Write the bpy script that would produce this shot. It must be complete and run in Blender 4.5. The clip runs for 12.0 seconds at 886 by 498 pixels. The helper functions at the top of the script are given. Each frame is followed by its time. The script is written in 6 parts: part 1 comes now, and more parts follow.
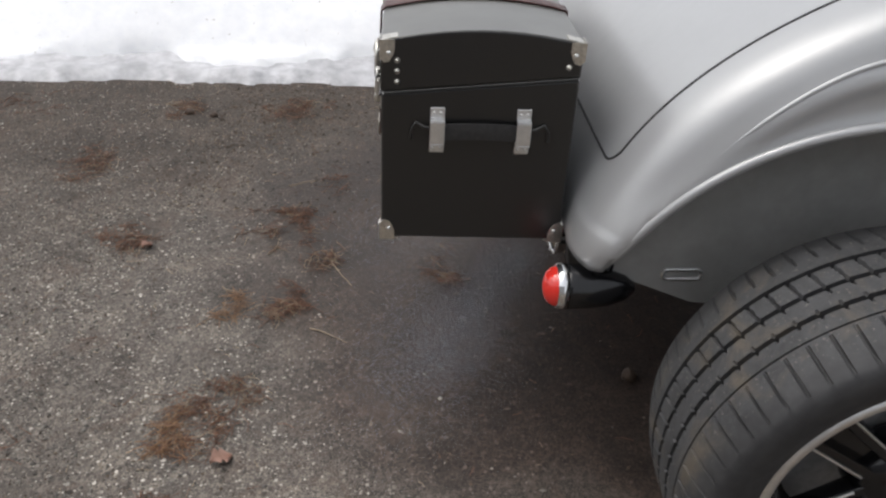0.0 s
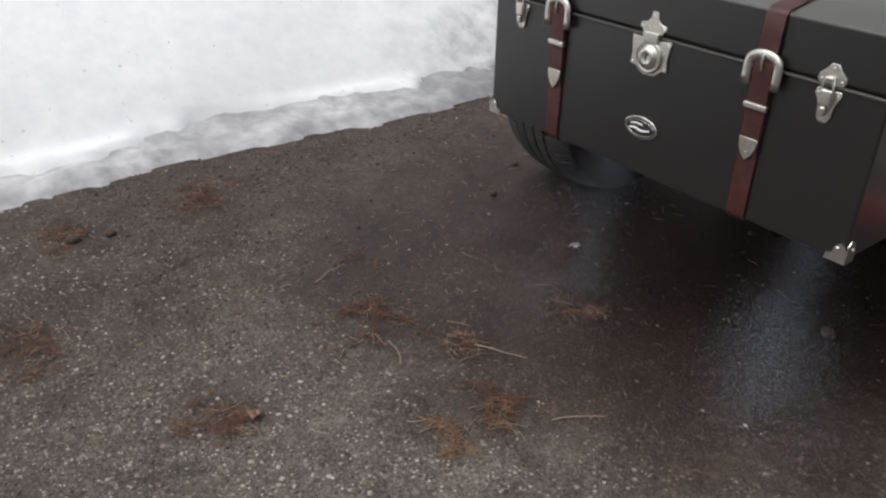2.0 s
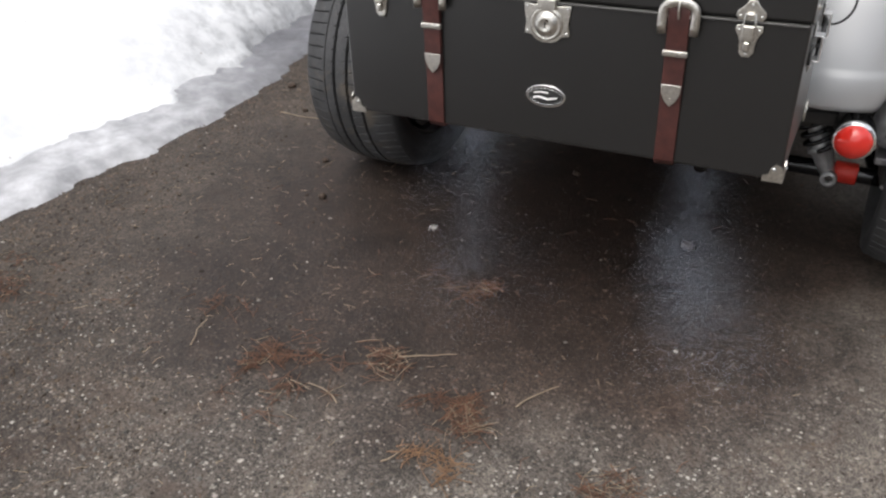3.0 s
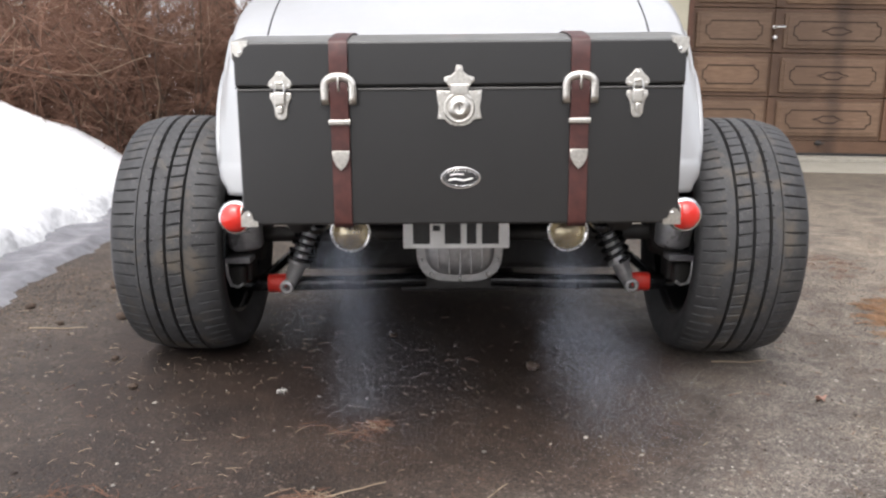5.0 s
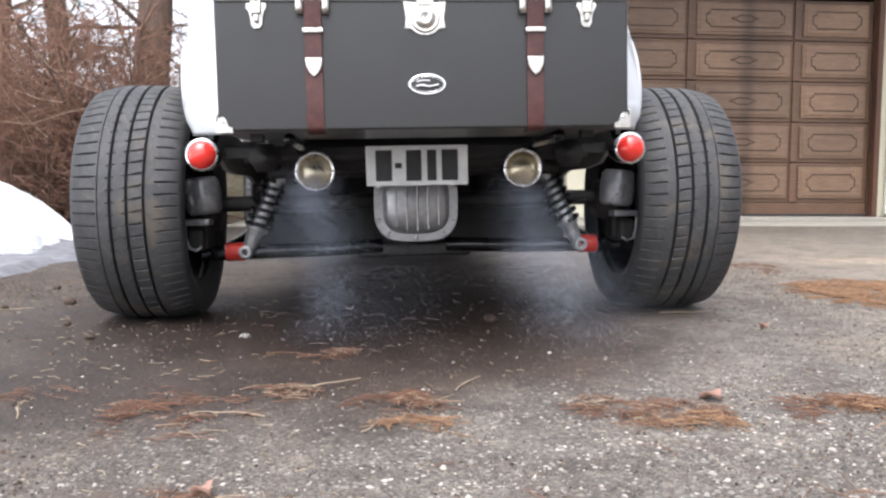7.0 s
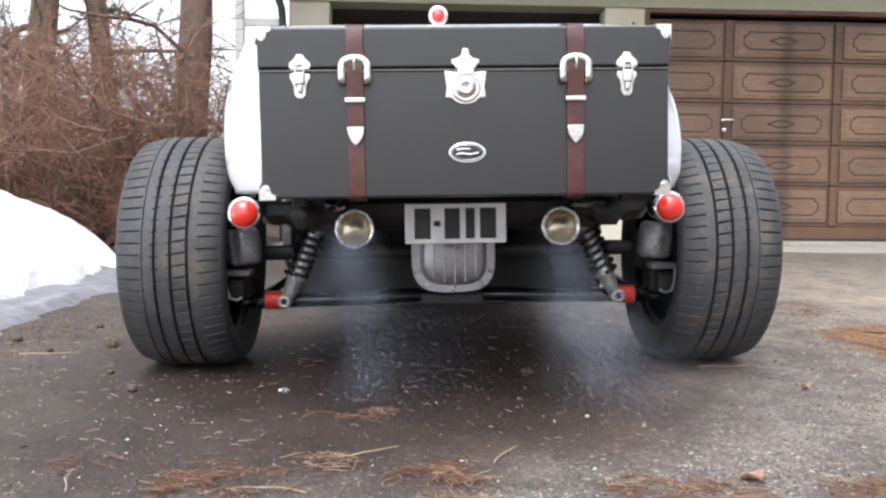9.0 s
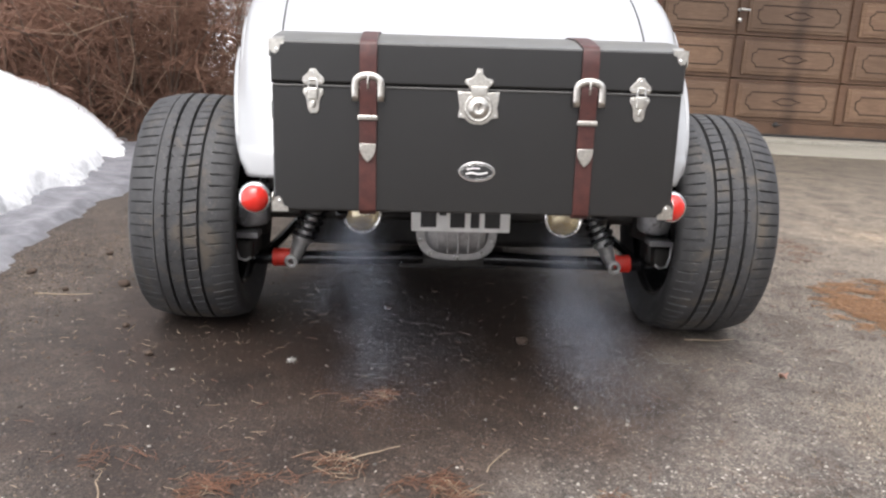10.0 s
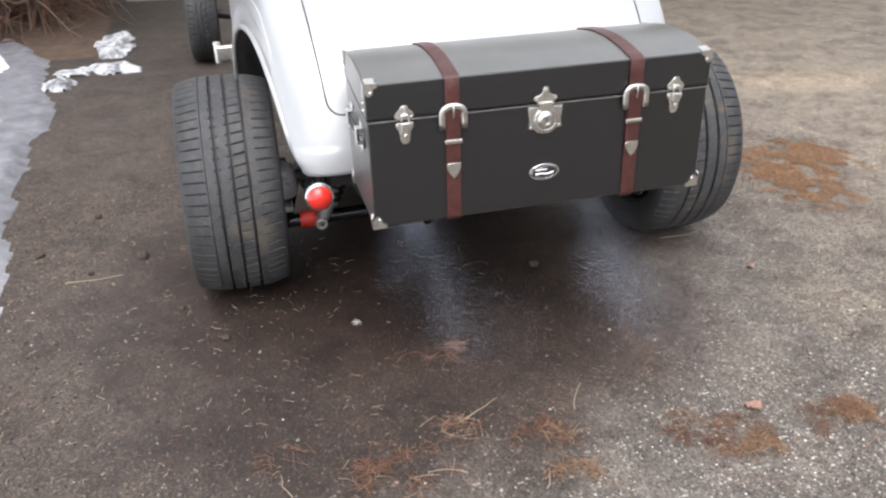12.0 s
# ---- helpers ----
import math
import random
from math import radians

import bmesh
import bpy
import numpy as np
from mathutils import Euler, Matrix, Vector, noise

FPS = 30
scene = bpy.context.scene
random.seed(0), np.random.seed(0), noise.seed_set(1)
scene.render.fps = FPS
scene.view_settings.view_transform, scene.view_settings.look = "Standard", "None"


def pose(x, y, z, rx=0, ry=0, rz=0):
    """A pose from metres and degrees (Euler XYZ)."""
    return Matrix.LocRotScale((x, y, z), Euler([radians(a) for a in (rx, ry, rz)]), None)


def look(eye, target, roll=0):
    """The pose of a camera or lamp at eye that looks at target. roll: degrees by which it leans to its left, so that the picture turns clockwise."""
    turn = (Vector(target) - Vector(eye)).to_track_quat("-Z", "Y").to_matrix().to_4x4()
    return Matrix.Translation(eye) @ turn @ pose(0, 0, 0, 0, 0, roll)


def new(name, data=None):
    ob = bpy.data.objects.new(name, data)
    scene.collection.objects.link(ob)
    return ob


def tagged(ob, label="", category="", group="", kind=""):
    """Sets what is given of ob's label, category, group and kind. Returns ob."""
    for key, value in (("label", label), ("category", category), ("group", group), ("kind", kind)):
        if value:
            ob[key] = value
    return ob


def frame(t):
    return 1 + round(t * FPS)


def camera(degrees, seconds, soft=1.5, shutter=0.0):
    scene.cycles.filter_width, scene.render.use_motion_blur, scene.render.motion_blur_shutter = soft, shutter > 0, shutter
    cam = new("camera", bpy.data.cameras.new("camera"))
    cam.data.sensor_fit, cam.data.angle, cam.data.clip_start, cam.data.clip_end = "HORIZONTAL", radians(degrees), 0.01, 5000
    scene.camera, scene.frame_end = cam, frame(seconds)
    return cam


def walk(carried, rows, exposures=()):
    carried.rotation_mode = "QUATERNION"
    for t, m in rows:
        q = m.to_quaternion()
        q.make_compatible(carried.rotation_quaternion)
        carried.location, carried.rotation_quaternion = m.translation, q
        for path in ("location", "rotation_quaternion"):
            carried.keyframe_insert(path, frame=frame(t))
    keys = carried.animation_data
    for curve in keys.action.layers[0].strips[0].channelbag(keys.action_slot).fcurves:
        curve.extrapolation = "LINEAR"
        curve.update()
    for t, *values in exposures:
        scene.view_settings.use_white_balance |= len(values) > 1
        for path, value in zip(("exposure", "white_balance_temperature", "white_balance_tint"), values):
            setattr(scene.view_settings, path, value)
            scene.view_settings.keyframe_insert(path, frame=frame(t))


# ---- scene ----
SKY, SUN, EXPO = 0.15, 0.5, 1.51
cam = camera(57.7, 12.0, soft=2.4)
PATH = [
    (0, (1.705, 0.043, 1.327), (0.028, 0.139, 0.242), 2.8),
    (0.5, (1.52, -0.308, 1.288), (-0.102, -0.02, 0.154), 2.6),
    (1, (1.428, -0.687, 1.264), (-0.139, -0.058, 0.192), 1.7),
    (1.5, (1.189, -0.975, 1.217), (-0.333, -0.198, 0.176), 0.9),
    (2, (0.935, -1.215, 1.207), (-0.419, -0.151, 0.189), 2.1),
    (2.5, (0.715, -1.412, 1.21), (-0.265, -0.005, 0.18), 1.1),
    (3, (0.506, -1.396, 1.198), (-0.281, 0.105, 0.136), -0.7),
    (3.5, (0.365, -1.423, 1.179), (-0.114, 0.252, 0.197), 3.7),
    (3.7, (0.286, -1.475, 1.149), (-0.075, 0.329, 0.365), 2.6),
    (5.3, (-0.046, -1.655, 0.725), (-0.042, 0.322, 0.425), 1.5),
    (5.5, (-0.064, -1.681, 0.68), (-0.039, 0.306, 0.45), 1.7),
    (6, (-0.09, -1.731, 0.576), (0.044, 0.251, 0.344), 0.8),
    (6.5, (-0.111, -1.76, 0.472), (0.019, 0.225, 0.267), 1.4),
    (7, (-0.099, -1.756, 0.399), (0.057, 0.232, 0.249), 0.3),
    (7.2, (-0.103, -1.762, 0.381), (0.039, 0.232, 0.323), 0.3),
    (8.8, (-0.112, -1.759, 0.466), (-0.002, 0.236, 0.383), 0.7),
    (9, (-0.115, -1.757, 0.517), (-0.039, 0.238, 0.398), 0.6),
    (9.5, (-0.107, -1.744, 0.631), (-0.032, 0.242, 0.401), 2.6),
    (10, (-0.146, -1.766, 0.879), (-0.054, 0.174, 0.401), 3.2),
    (10.5, (-0.242, -1.851, 1.137), (-0.03, 0.042, 0.525), 4.1),
    (11, (-0.332, -1.808, 1.286), (0.03, -0.026, 0.454), -0.1),
    (11.5, (-0.532, -1.768, 1.333), (-0.169, -0.036, 0.401), 0.4),
    (12, (-0.732, -1.8, 1.396), (-0.287, -0.081, 0.478), -0.3),
]
EXPOSURES = [(t, EXPO + e - (0.08 if t > 4 else 0.0), 6200 if 6.2 < t < 9.2 else (6300 if t > 10.8 else 6500), 10 if t < 4 else (12 if t < 10.2 else 11)) for t, e in ((0, -0.80), (1.5, -0.80), (2.0, -1.08), (2.5, -1.1), (3.0, -0.6), (3.5, 0.08), (5.3, 0.08), (6.0, 0.16), (6.5, 0.28), (7.0, 0.5), (9.0, 0.45), (9.5, 0.32), (10.0, 0.2), (10.5, 0.03), (11.0, -0.06), (12.0, 0.15))]
walk(cam, [(t, look(eye, target, roll)) for t, eye, target, roll in PATH], EXPOSURES)

# ---- world and light: bright overcast winter day ----
world = bpy.data.worlds.new("overcast_sky")
scene.world = world
world.use_nodes = True
wn, wl = world.node_tree.nodes, world.node_tree.links
sky = wn.new("ShaderNodeTexSky")
sky.sky_type, sky.sun_disc = "NISHITA", False
sky.sun_elevation, sky.sun_rotation = radians(60), radians(200)
sky.dust_density, sky.air_density, sky.ozone_density = 6.0, 1.2, 1.0
grey = wn.new("ShaderNodeHueSaturation")
grey.inputs["Saturation"].default_value = 0.34
wl.new(sky.outputs["Color"], grey.inputs["Color"])
bg = wn["Background"]
cloud = wn.new("ShaderNodeMix")
cloud.data_type = "RGBA"
cloud.inputs[0].default_value = 0.55
cloud.inputs[7].default_value = (3.45, 3.52, 3.72, 1)
wl.new(grey.outputs["Color"], cloud.inputs[6])
wl.new(cloud.outputs[2], bg.inputs["Color"])
bg.inputs["Strength"].default_value = SKY
sun = new("sun", bpy.data.lights.new("sun", "SUN"))
sun.data.energy, sun.data.angle, sun.data.color = SUN, radians(60), (1.0, 0.98, 0.96)
sun.matrix_world = look((0, 0, 30), (0 + 30 * math.sin(radians(20)) / math.tan(radians(60)), 30 * math.cos(radians(20)) / math.tan(radians(60)), 0))


# ---- materials ----
def material(name, base, rough=0.6, metal=0.0, spec=0.5, coat=0.0):
    m = bpy.data.materials.new(name)
    m.use_nodes = True
    b = m.node_tree.nodes["Principled BSDF"]
    b.inputs["Base Color"].default_value = (*base, 1)
    b.inputs["Roughness"].default_value = rough
    b.inputs["Metallic"].default_value = metal
    b.inputs["Specular IOR Level"].default_value = spec
    b.inputs["Coat Weight"].default_value = coat
    return m


def node(m, kind, **sets):
    n = m.node_tree.nodes.new(kind)
    for k, v in sets.items():
        if k in n.inputs:
            n.inputs[k].default_value = v
    return n


def link(m, a, b):
    m.node_tree.links.new(a, b)


def coords(m, which="Object", scale=(1, 1, 1)):
    t = m.node_tree.nodes.new("ShaderNodeTexCoord")
    mp = m.node_tree.nodes.new("ShaderNodeMapping")
    mp.inputs["Scale"].default_value = scale
    link(m, t.outputs[which], mp.inputs["Vector"])
    return mp.outputs["Vector"]


def noise_tex(m, vec, scale, detail=4, rough=0.6, dist=0.0):
    n = node(m, "ShaderNodeTexNoise", Scale=scale, Detail=detail, Roughness=rough, Distortion=dist)
    link(m, vec, n.inputs["Vector"])
    return n.outputs["Fac"]


def ramp(m, fac, stops):
    r = m.node_tree.nodes.new("ShaderNodeValToRGB")
    e = r.color_ramp.elements
    while len(e) < len(stops):
        e.new(0.5)
    for el, (p, c) in zip(e, stops):
        el.position = p
        el.color = (*c, 1) if len(c) == 3 else c
    link(m, fac, r.inputs["Fac"])
    return r.outputs["Color"]


def mix(m, fac, a, b, mode="MIX"):
    n = m.node_tree.nodes.new("ShaderNodeMix")
    n.data_type, n.blend_type = "RGBA", mode
    for sock, v in ((n.inputs[0], fac), (n.inputs[6], a), (n.inputs[7], b)):
        if isinstance(v, (int, float)):
            sock.default_value = v
        elif isinstance(v, tuple):
            sock.default_value = (*v, 1)
        else:
            link(m, v, sock)
    return n.outputs[2]


def bsdf(m):
    return m.node_tree.nodes["Principled BSDF"]


def bump(m, height, strength=0.3, distance=0.01):
    b = node(m, "ShaderNodeBump", Strength=strength, Distance=distance)
    link(m, height, b.inputs["Height"])
    link(m, b.outputs["Normal"], bsdf(m).inputs["Normal"])
    return b


def grained(name, c1, c2, rough=0.6, scale=30, metal=0.0, bump_s=0.15, bump_d=0.003, spec=0.5, coat=0.0, big=3.0, stretch=(1, 1, 1), which="Object"):
    """Two-scale mottled surface between two colours, with fine relief."""
    m = material(name, c1, rough, metal, spec, coat)
    v = coords(m, which, stretch)
    small, large = noise_tex(m, v, scale, 5), noise_tex(m, v, big, 3)
    col = mix(m, ramp(m, small, [(0.3, (0, 0, 0)), (0.7, (1, 1, 1))]), c1, c2)
    dark = tuple(x * 0.72 for x in c1)
    col = mix(m, ramp(m, large, [(0.45, (0, 0, 0)), (0.75, (0.6, 0.6, 0.6))]), col, dark)
    link(m, col, bsdf(m).inputs["Base Color"])
    rr = ramp(m, large, [(0.3, (rough * 0.85,) * 3), (0.7, (min(1, rough * 1.15),) * 3)])
    link(m, rr, bsdf(m).inputs["Roughness"])
    bump(m, small, bump_s, bump_d)
    return m


def blob(m, centre, scale, rag, amount):
    """Distance from a spot of the drive, made ragged by noise."""
    far = node(m, "ShaderNodeVectorMath")
    far.operation = "DISTANCE"
    link(m, coords(m, "Object", (*scale, 0.0)), far.inputs[0])
    far.inputs[1].default_value = (centre[0] * scale[0], centre[1] * scale[1], 0.0)
    add = node(m, "ShaderNodeMath")
    add.operation = "MULTIPLY_ADD"
    link(m, rag, add.inputs[0])
    add.inputs[1].default_value = amount
    link(m, far.outputs["Value"], add.inputs[2])
    return add.outputs[0]


def asphalt():
    m = material("asphalt", (0.06, 0.055, 0.05), 0.85)
    v = coords(m)
    b = bsdf(m)
    fine = noise_tex(m, v, 300, 3, 0.75)
    grit = noise_tex(m, v, 105, 4, 0.7, 0.5)
    mid = noise_tex(m, v, 24, 6, 0.78, 0.8)
    big = noise_tex(m, v, 1.8, 6, 0.65, 0.6)
    base = mix(m, ramp(m, mid, [(0.42, (0, 0, 0)), (0.58, (1, 1, 1))]), (0.058, 0.049, 0.042), (0.164, 0.143, 0.123))
    base = mix(m, ramp(m, grit, [(0.47, (0, 0, 0)), (0.54, (0.9, 0.9, 0.9))]), base, (0.036, 0.030, 0.026))
    base = mix(m, ramp(m, fine, [(0.50, (0, 0, 0)), (0.60, (0.7, 0.7, 0.7))]), base, (0.248, 0.222, 0.194))
    # worn strip where the binder has gone and the stone shows
    worn = ramp(m, blob(m, (0.25, -0.98), (0.31, 0.46), big, 0.45), [(0.55, (1, 1, 1)), (0.95, (0.25, 0.25, 0.25))])
    clump = ramp(m, noise_tex(m, v, 6.5, 5, 0.7, 0.4), [(0.40, (0.45, 0.45, 0.45)), (0.56, (1, 1, 1))])
    worn = mix(m, 1.0, worn, clump, "MULTIPLY")
    chips = None
    for scale, lo, hi, edge in ((130.0, 0.50, 0.60, 0.46), (85.0, 0.55, 0.64, 0.42), (55.0, 0.78, 0.83, 0.38)):
        cells = node(m, "ShaderNodeTexVoronoi", Scale=scale)
        link(m, v, cells.inputs["Vector"])
        pick = node(m, "ShaderNodeSeparateColor")
        link(m, cells.outputs["Color"], pick.inputs["Color"])
        chip = ramp(m, pick.outputs[0], [(lo, (0, 0, 0)), (hi, (1, 1, 1))])
        inner = ramp(m, cells.outputs["Distance"], [(edge - 0.14, (1, 1, 1)), (edge, (0, 0, 0))])
        chip = mix(m, 1.0, mix(m, 1.0, chip, inner, "MULTIPLY"), worn, "MULTIPLY")
        shade = ramp(m, pick.outputs[1], [(0.0, (0.025, 0.021, 0.018)), (0.5, (0.085, 0.076, 0.066)), (0.8, (0.29, 0.27, 0.24)), (1.0, (0.60, 0.57, 0.52))])
        base = mix(m, chip, base, shade)
        chips = chip if chips is None else mix(m, 1.0, chips, chip, "ADD")
    # blotches where dirt has settled
    blotch = ramp(m, noise_tex(m, v, 4.6, 6, 0.68, 0.5), [(0.36, (0.62, 0.59, 0.56)), (0.48, (0.95, 0.93, 0.91)), (0.64, (1.24, 1.21, 1.16))])
    base = mix(m, 1.0, base, blotch, "MULTIPLY")
    # brown dust and leaf mould in patches
    rust = ramp(m, noise_tex(m, v, 4.2, 7, 0.80, 1.4), [(0.54, (0, 0, 0)), (0.66, (0.5, 0.5, 0.5))])
    base = mix(m, rust, base, (0.100, 0.066, 0.048))
    # earthy strip along the snow
    flat = node(m, "ShaderNodeSeparateXYZ")
    link(m, v, flat.inputs["Vector"])
    strip = node(m, "ShaderNodeMath")
    strip.operation = "MULTIPLY_ADD"
    link(m, big, strip.inputs[0])
    strip.inputs[1].default_value = 0.9
    link(m, flat.outputs["X"], strip.inputs[2])
    shift_in = node(m, "ShaderNodeMapRange")
    for sock, val in zip(("From Min", "From Max"), (-0.55, 0.35)):
        shift_in.inputs[sock].default_value = val
    link(m, strip.outputs[0], shift_in.inputs["Value"])
    earth = ramp(m, shift_in.outputs["Result"], [(0.0, (1, 1, 1)), (1.0, (0, 0, 0))])
    base = mix(m, earth, base, mix(m, 1.0, base, (0.52, 0.475, 0.445), "MULTIPLY"))
    # sandy dust on the side by the house
    dusty = node(m, "ShaderNodeMapRange")
    for sock, val in zip(("From Min", "From Max"), (0.9, 2.4)):
        dusty.inputs[sock].default_value = val
    link(m, flat.outputs["X"], dusty.inputs["Value"])
    base = mix(m, dusty.outputs["Result"], base, mix(m, 1.0, base, (1.52, 1.47, 1.34), "MULTIPLY"))
    # dry sandy spots
    for spot, size in (((1.05, 0.05), (2.2, 1.8)), ((2.75, 2.40), (0.55, 1.6))):
        dry = ramp(m, blob(m, spot, size, big, 0.9), [(0.55, (1, 1, 1)), (1.05, (0, 0, 0))])
        base = mix(m, dry, base, mix(m, 1.0, base, (1.32, 1.29, 1.20), "MULTIPLY"))
    # older, darker asphalt before the garage
    older = node(m, "ShaderNodeMapRange")
    for sock, val in zip(("From Min", "From Max"), (2.2, 5.5)):
        older.inputs[sock].default_value = val
    link(m, flat.outputs["Y"], older.inputs["Value"])
    base = mix(m, older.outputs["Result"], base, mix(m, 1.0, base, (0.52, 0.51, 0.485), "MULTIPLY"))
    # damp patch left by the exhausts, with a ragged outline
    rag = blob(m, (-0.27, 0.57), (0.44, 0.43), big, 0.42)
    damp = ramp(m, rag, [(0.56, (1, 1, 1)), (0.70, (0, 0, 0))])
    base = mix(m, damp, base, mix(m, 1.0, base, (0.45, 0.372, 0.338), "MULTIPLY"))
    # sooty core; also holds the shade under the car, put into the colour
    soot_shade = ramp(m, rag, [(0.34, (1, 1, 1)), (0.58, (0, 0, 0))])
    base = mix(m, soot_shade, base, mix(m, 1.0, base, (0.50, 0.42, 0.39), "MULTIPLY"))
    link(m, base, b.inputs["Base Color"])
    link(m, ramp(m, rag, [(0.45, (0.58, 0.58, 0.58)), (0.85, (0.88, 0.88, 0.88))]), b.inputs["Roughness"])
    bump(m, mix(m, 0.5, grit, chips), 0.8, 0.004)
    return m


def snow_mat():
    m = material("snow", (0.84, 0.85, 0.87), 0.75)
    v = coords(m)
    n1, n2 = noise_tex(m, v, 14, 6, 0.65), noise_tex(m, v, 48, 3)
    lump = noise_tex(m, v, 5, 4, 0.6)
    col = mix(m, ramp(m, n1, [(0.35, (0, 0, 0)), (0.7, (1, 1, 1))]), (0.82, 0.83, 0.85), (0.90, 0.905, 0.91))
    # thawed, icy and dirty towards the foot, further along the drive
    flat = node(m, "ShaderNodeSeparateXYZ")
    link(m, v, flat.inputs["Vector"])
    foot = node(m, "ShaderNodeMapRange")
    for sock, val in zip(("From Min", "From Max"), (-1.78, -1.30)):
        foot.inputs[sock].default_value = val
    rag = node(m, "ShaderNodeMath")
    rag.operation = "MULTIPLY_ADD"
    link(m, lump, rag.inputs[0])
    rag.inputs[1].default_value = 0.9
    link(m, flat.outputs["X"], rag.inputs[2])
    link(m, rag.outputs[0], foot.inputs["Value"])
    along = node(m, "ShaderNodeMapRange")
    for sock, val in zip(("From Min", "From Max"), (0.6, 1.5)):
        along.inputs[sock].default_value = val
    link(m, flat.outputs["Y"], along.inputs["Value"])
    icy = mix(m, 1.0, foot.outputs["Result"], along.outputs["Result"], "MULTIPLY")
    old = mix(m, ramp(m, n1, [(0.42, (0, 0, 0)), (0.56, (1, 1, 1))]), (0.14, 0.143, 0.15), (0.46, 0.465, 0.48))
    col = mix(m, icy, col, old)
    col = mix(m, ramp(m, n2, [(0.70, (0, 0, 0)), (0.735, (1, 1, 1))]), col, (0.34, 0.30, 0.26))
    link(m, col, bsdf(m).inputs["Base Color"])
    bump(m, mix(m, 0.5, n1, lump), 0.5, 0.014)
    return m


def ice_mat():
    """Grey crust, its colour lowered further along the drive to offset the later exposure."""
    m = grained("dirty_ice", (0.33, 0.33, 0.345), (0.62, 0.62, 0.635), 0.45, 16, bump_s=0.6, bump_d=0.012, big=5)
    old = bsdf(m).inputs["Base Color"].links[0].from_socket
    flat = node(m, "ShaderNodeSeparateXYZ")
    link(m, coords(m), flat.inputs["Vector"])
    along = node(m, "ShaderNodeMapRange")
    for sock, val in zip(("From Min", "From Max"), (0.4, 1.5)):
        along.inputs[sock].default_value = val
    link(m, flat.outputs["Y"], along.inputs["Value"])
    link(m, mix(m, along.outputs["Result"], old, mix(m, 1.0, old, (0.40, 0.40, 0.42), "MULTIPLY")), bsdf(m).inputs["Base Color"])
    return m


def paint_mat():
    """Pearl white: a little metal under a clear coat."""
    m = material("pearl_white_paint", (0.6, 0.6, 0.6), 0.36, 0.28, 0.5, 0.6)
    bsdf(m).inputs["Coat Roughness"].default_value = 0.22
    v = coords(m)
    n = noise_tex(m, v, 2.2, 4)
    link(m, mix(m, ramp(m, n, [(0.35, (0, 0, 0)), (0.7, (1, 1, 1))]), (0.40, 0.405, 0.41), (0.365, 0.37, 0.375)), bsdf(m).inputs["Base Color"])
    link(m, ramp(m, noise_tex(m, v, 40, 3), [(0.3, (0.30,) * 3), (0.7, (0.38,) * 3)]), bsdf(m).inputs["Roughness"])
    return m


def door_wood(name, c1, c2):
    m = material(name, c1, 0.5, 0.0, 0.4)
    v = coords(m, "Object", (1.2, 1, 14))
    n = noise_tex(m, v, 5, 6, 0.65, 0.6)
    v2 = coords(m, "Object", (0.45, 0.3, 0.3))
    big = noise_tex(m, v2, 3, 4)
    col = mix(m, ramp(m, n, [(0.3, (0, 0, 0)), (0.7, (1, 1, 1))]), c1, c2)
    info = m.node_tree.nodes.new("ShaderNodeObjectInfo")
    vary = ramp(m, info.outputs["Random"], [(0.0, (0.82, 0.82, 0.82)), (1.0, (1.15, 1.12, 1.08))])
    col = mix(m, 1.0, col, vary, "MULTIPLY")
    col = mix(m, ramp(m, big, [(0.42, (0, 0, 0)), (0.72, (0.7, 0.7, 0.7))]), col, tuple(x * 0.62 for x in c1))
    # one long dark band down the middle of the door
    flat = m.node_tree.nodes.new("ShaderNodeSeparateXYZ")
    link(m, coords(m), flat.inputs["Vector"])
    off = node(m, "ShaderNodeMath")
    off.operation = "SUBTRACT"
    link(m, flat.outputs["X"], off.inputs[0])
    off.inputs[1].default_value = 4.47
    near = node(m, "ShaderNodeMath")
    near.operation = "ABSOLUTE"
    link(m, off.outputs[0], near.inputs[0])
    mid_band = ramp(m, near.outputs[0], [(0.03, (0.72, 0.72, 0.72)), (0.13, (0, 0, 0))])
    col = mix(m, mid_band, col, mix(m, 1.0, col, (0.42, 0.40, 0.42), "MULTIPLY"))
    link(m, col, bsdf(m).inputs["Base Color"])
    bump(m, n, 0.2, 0.003)
    return m


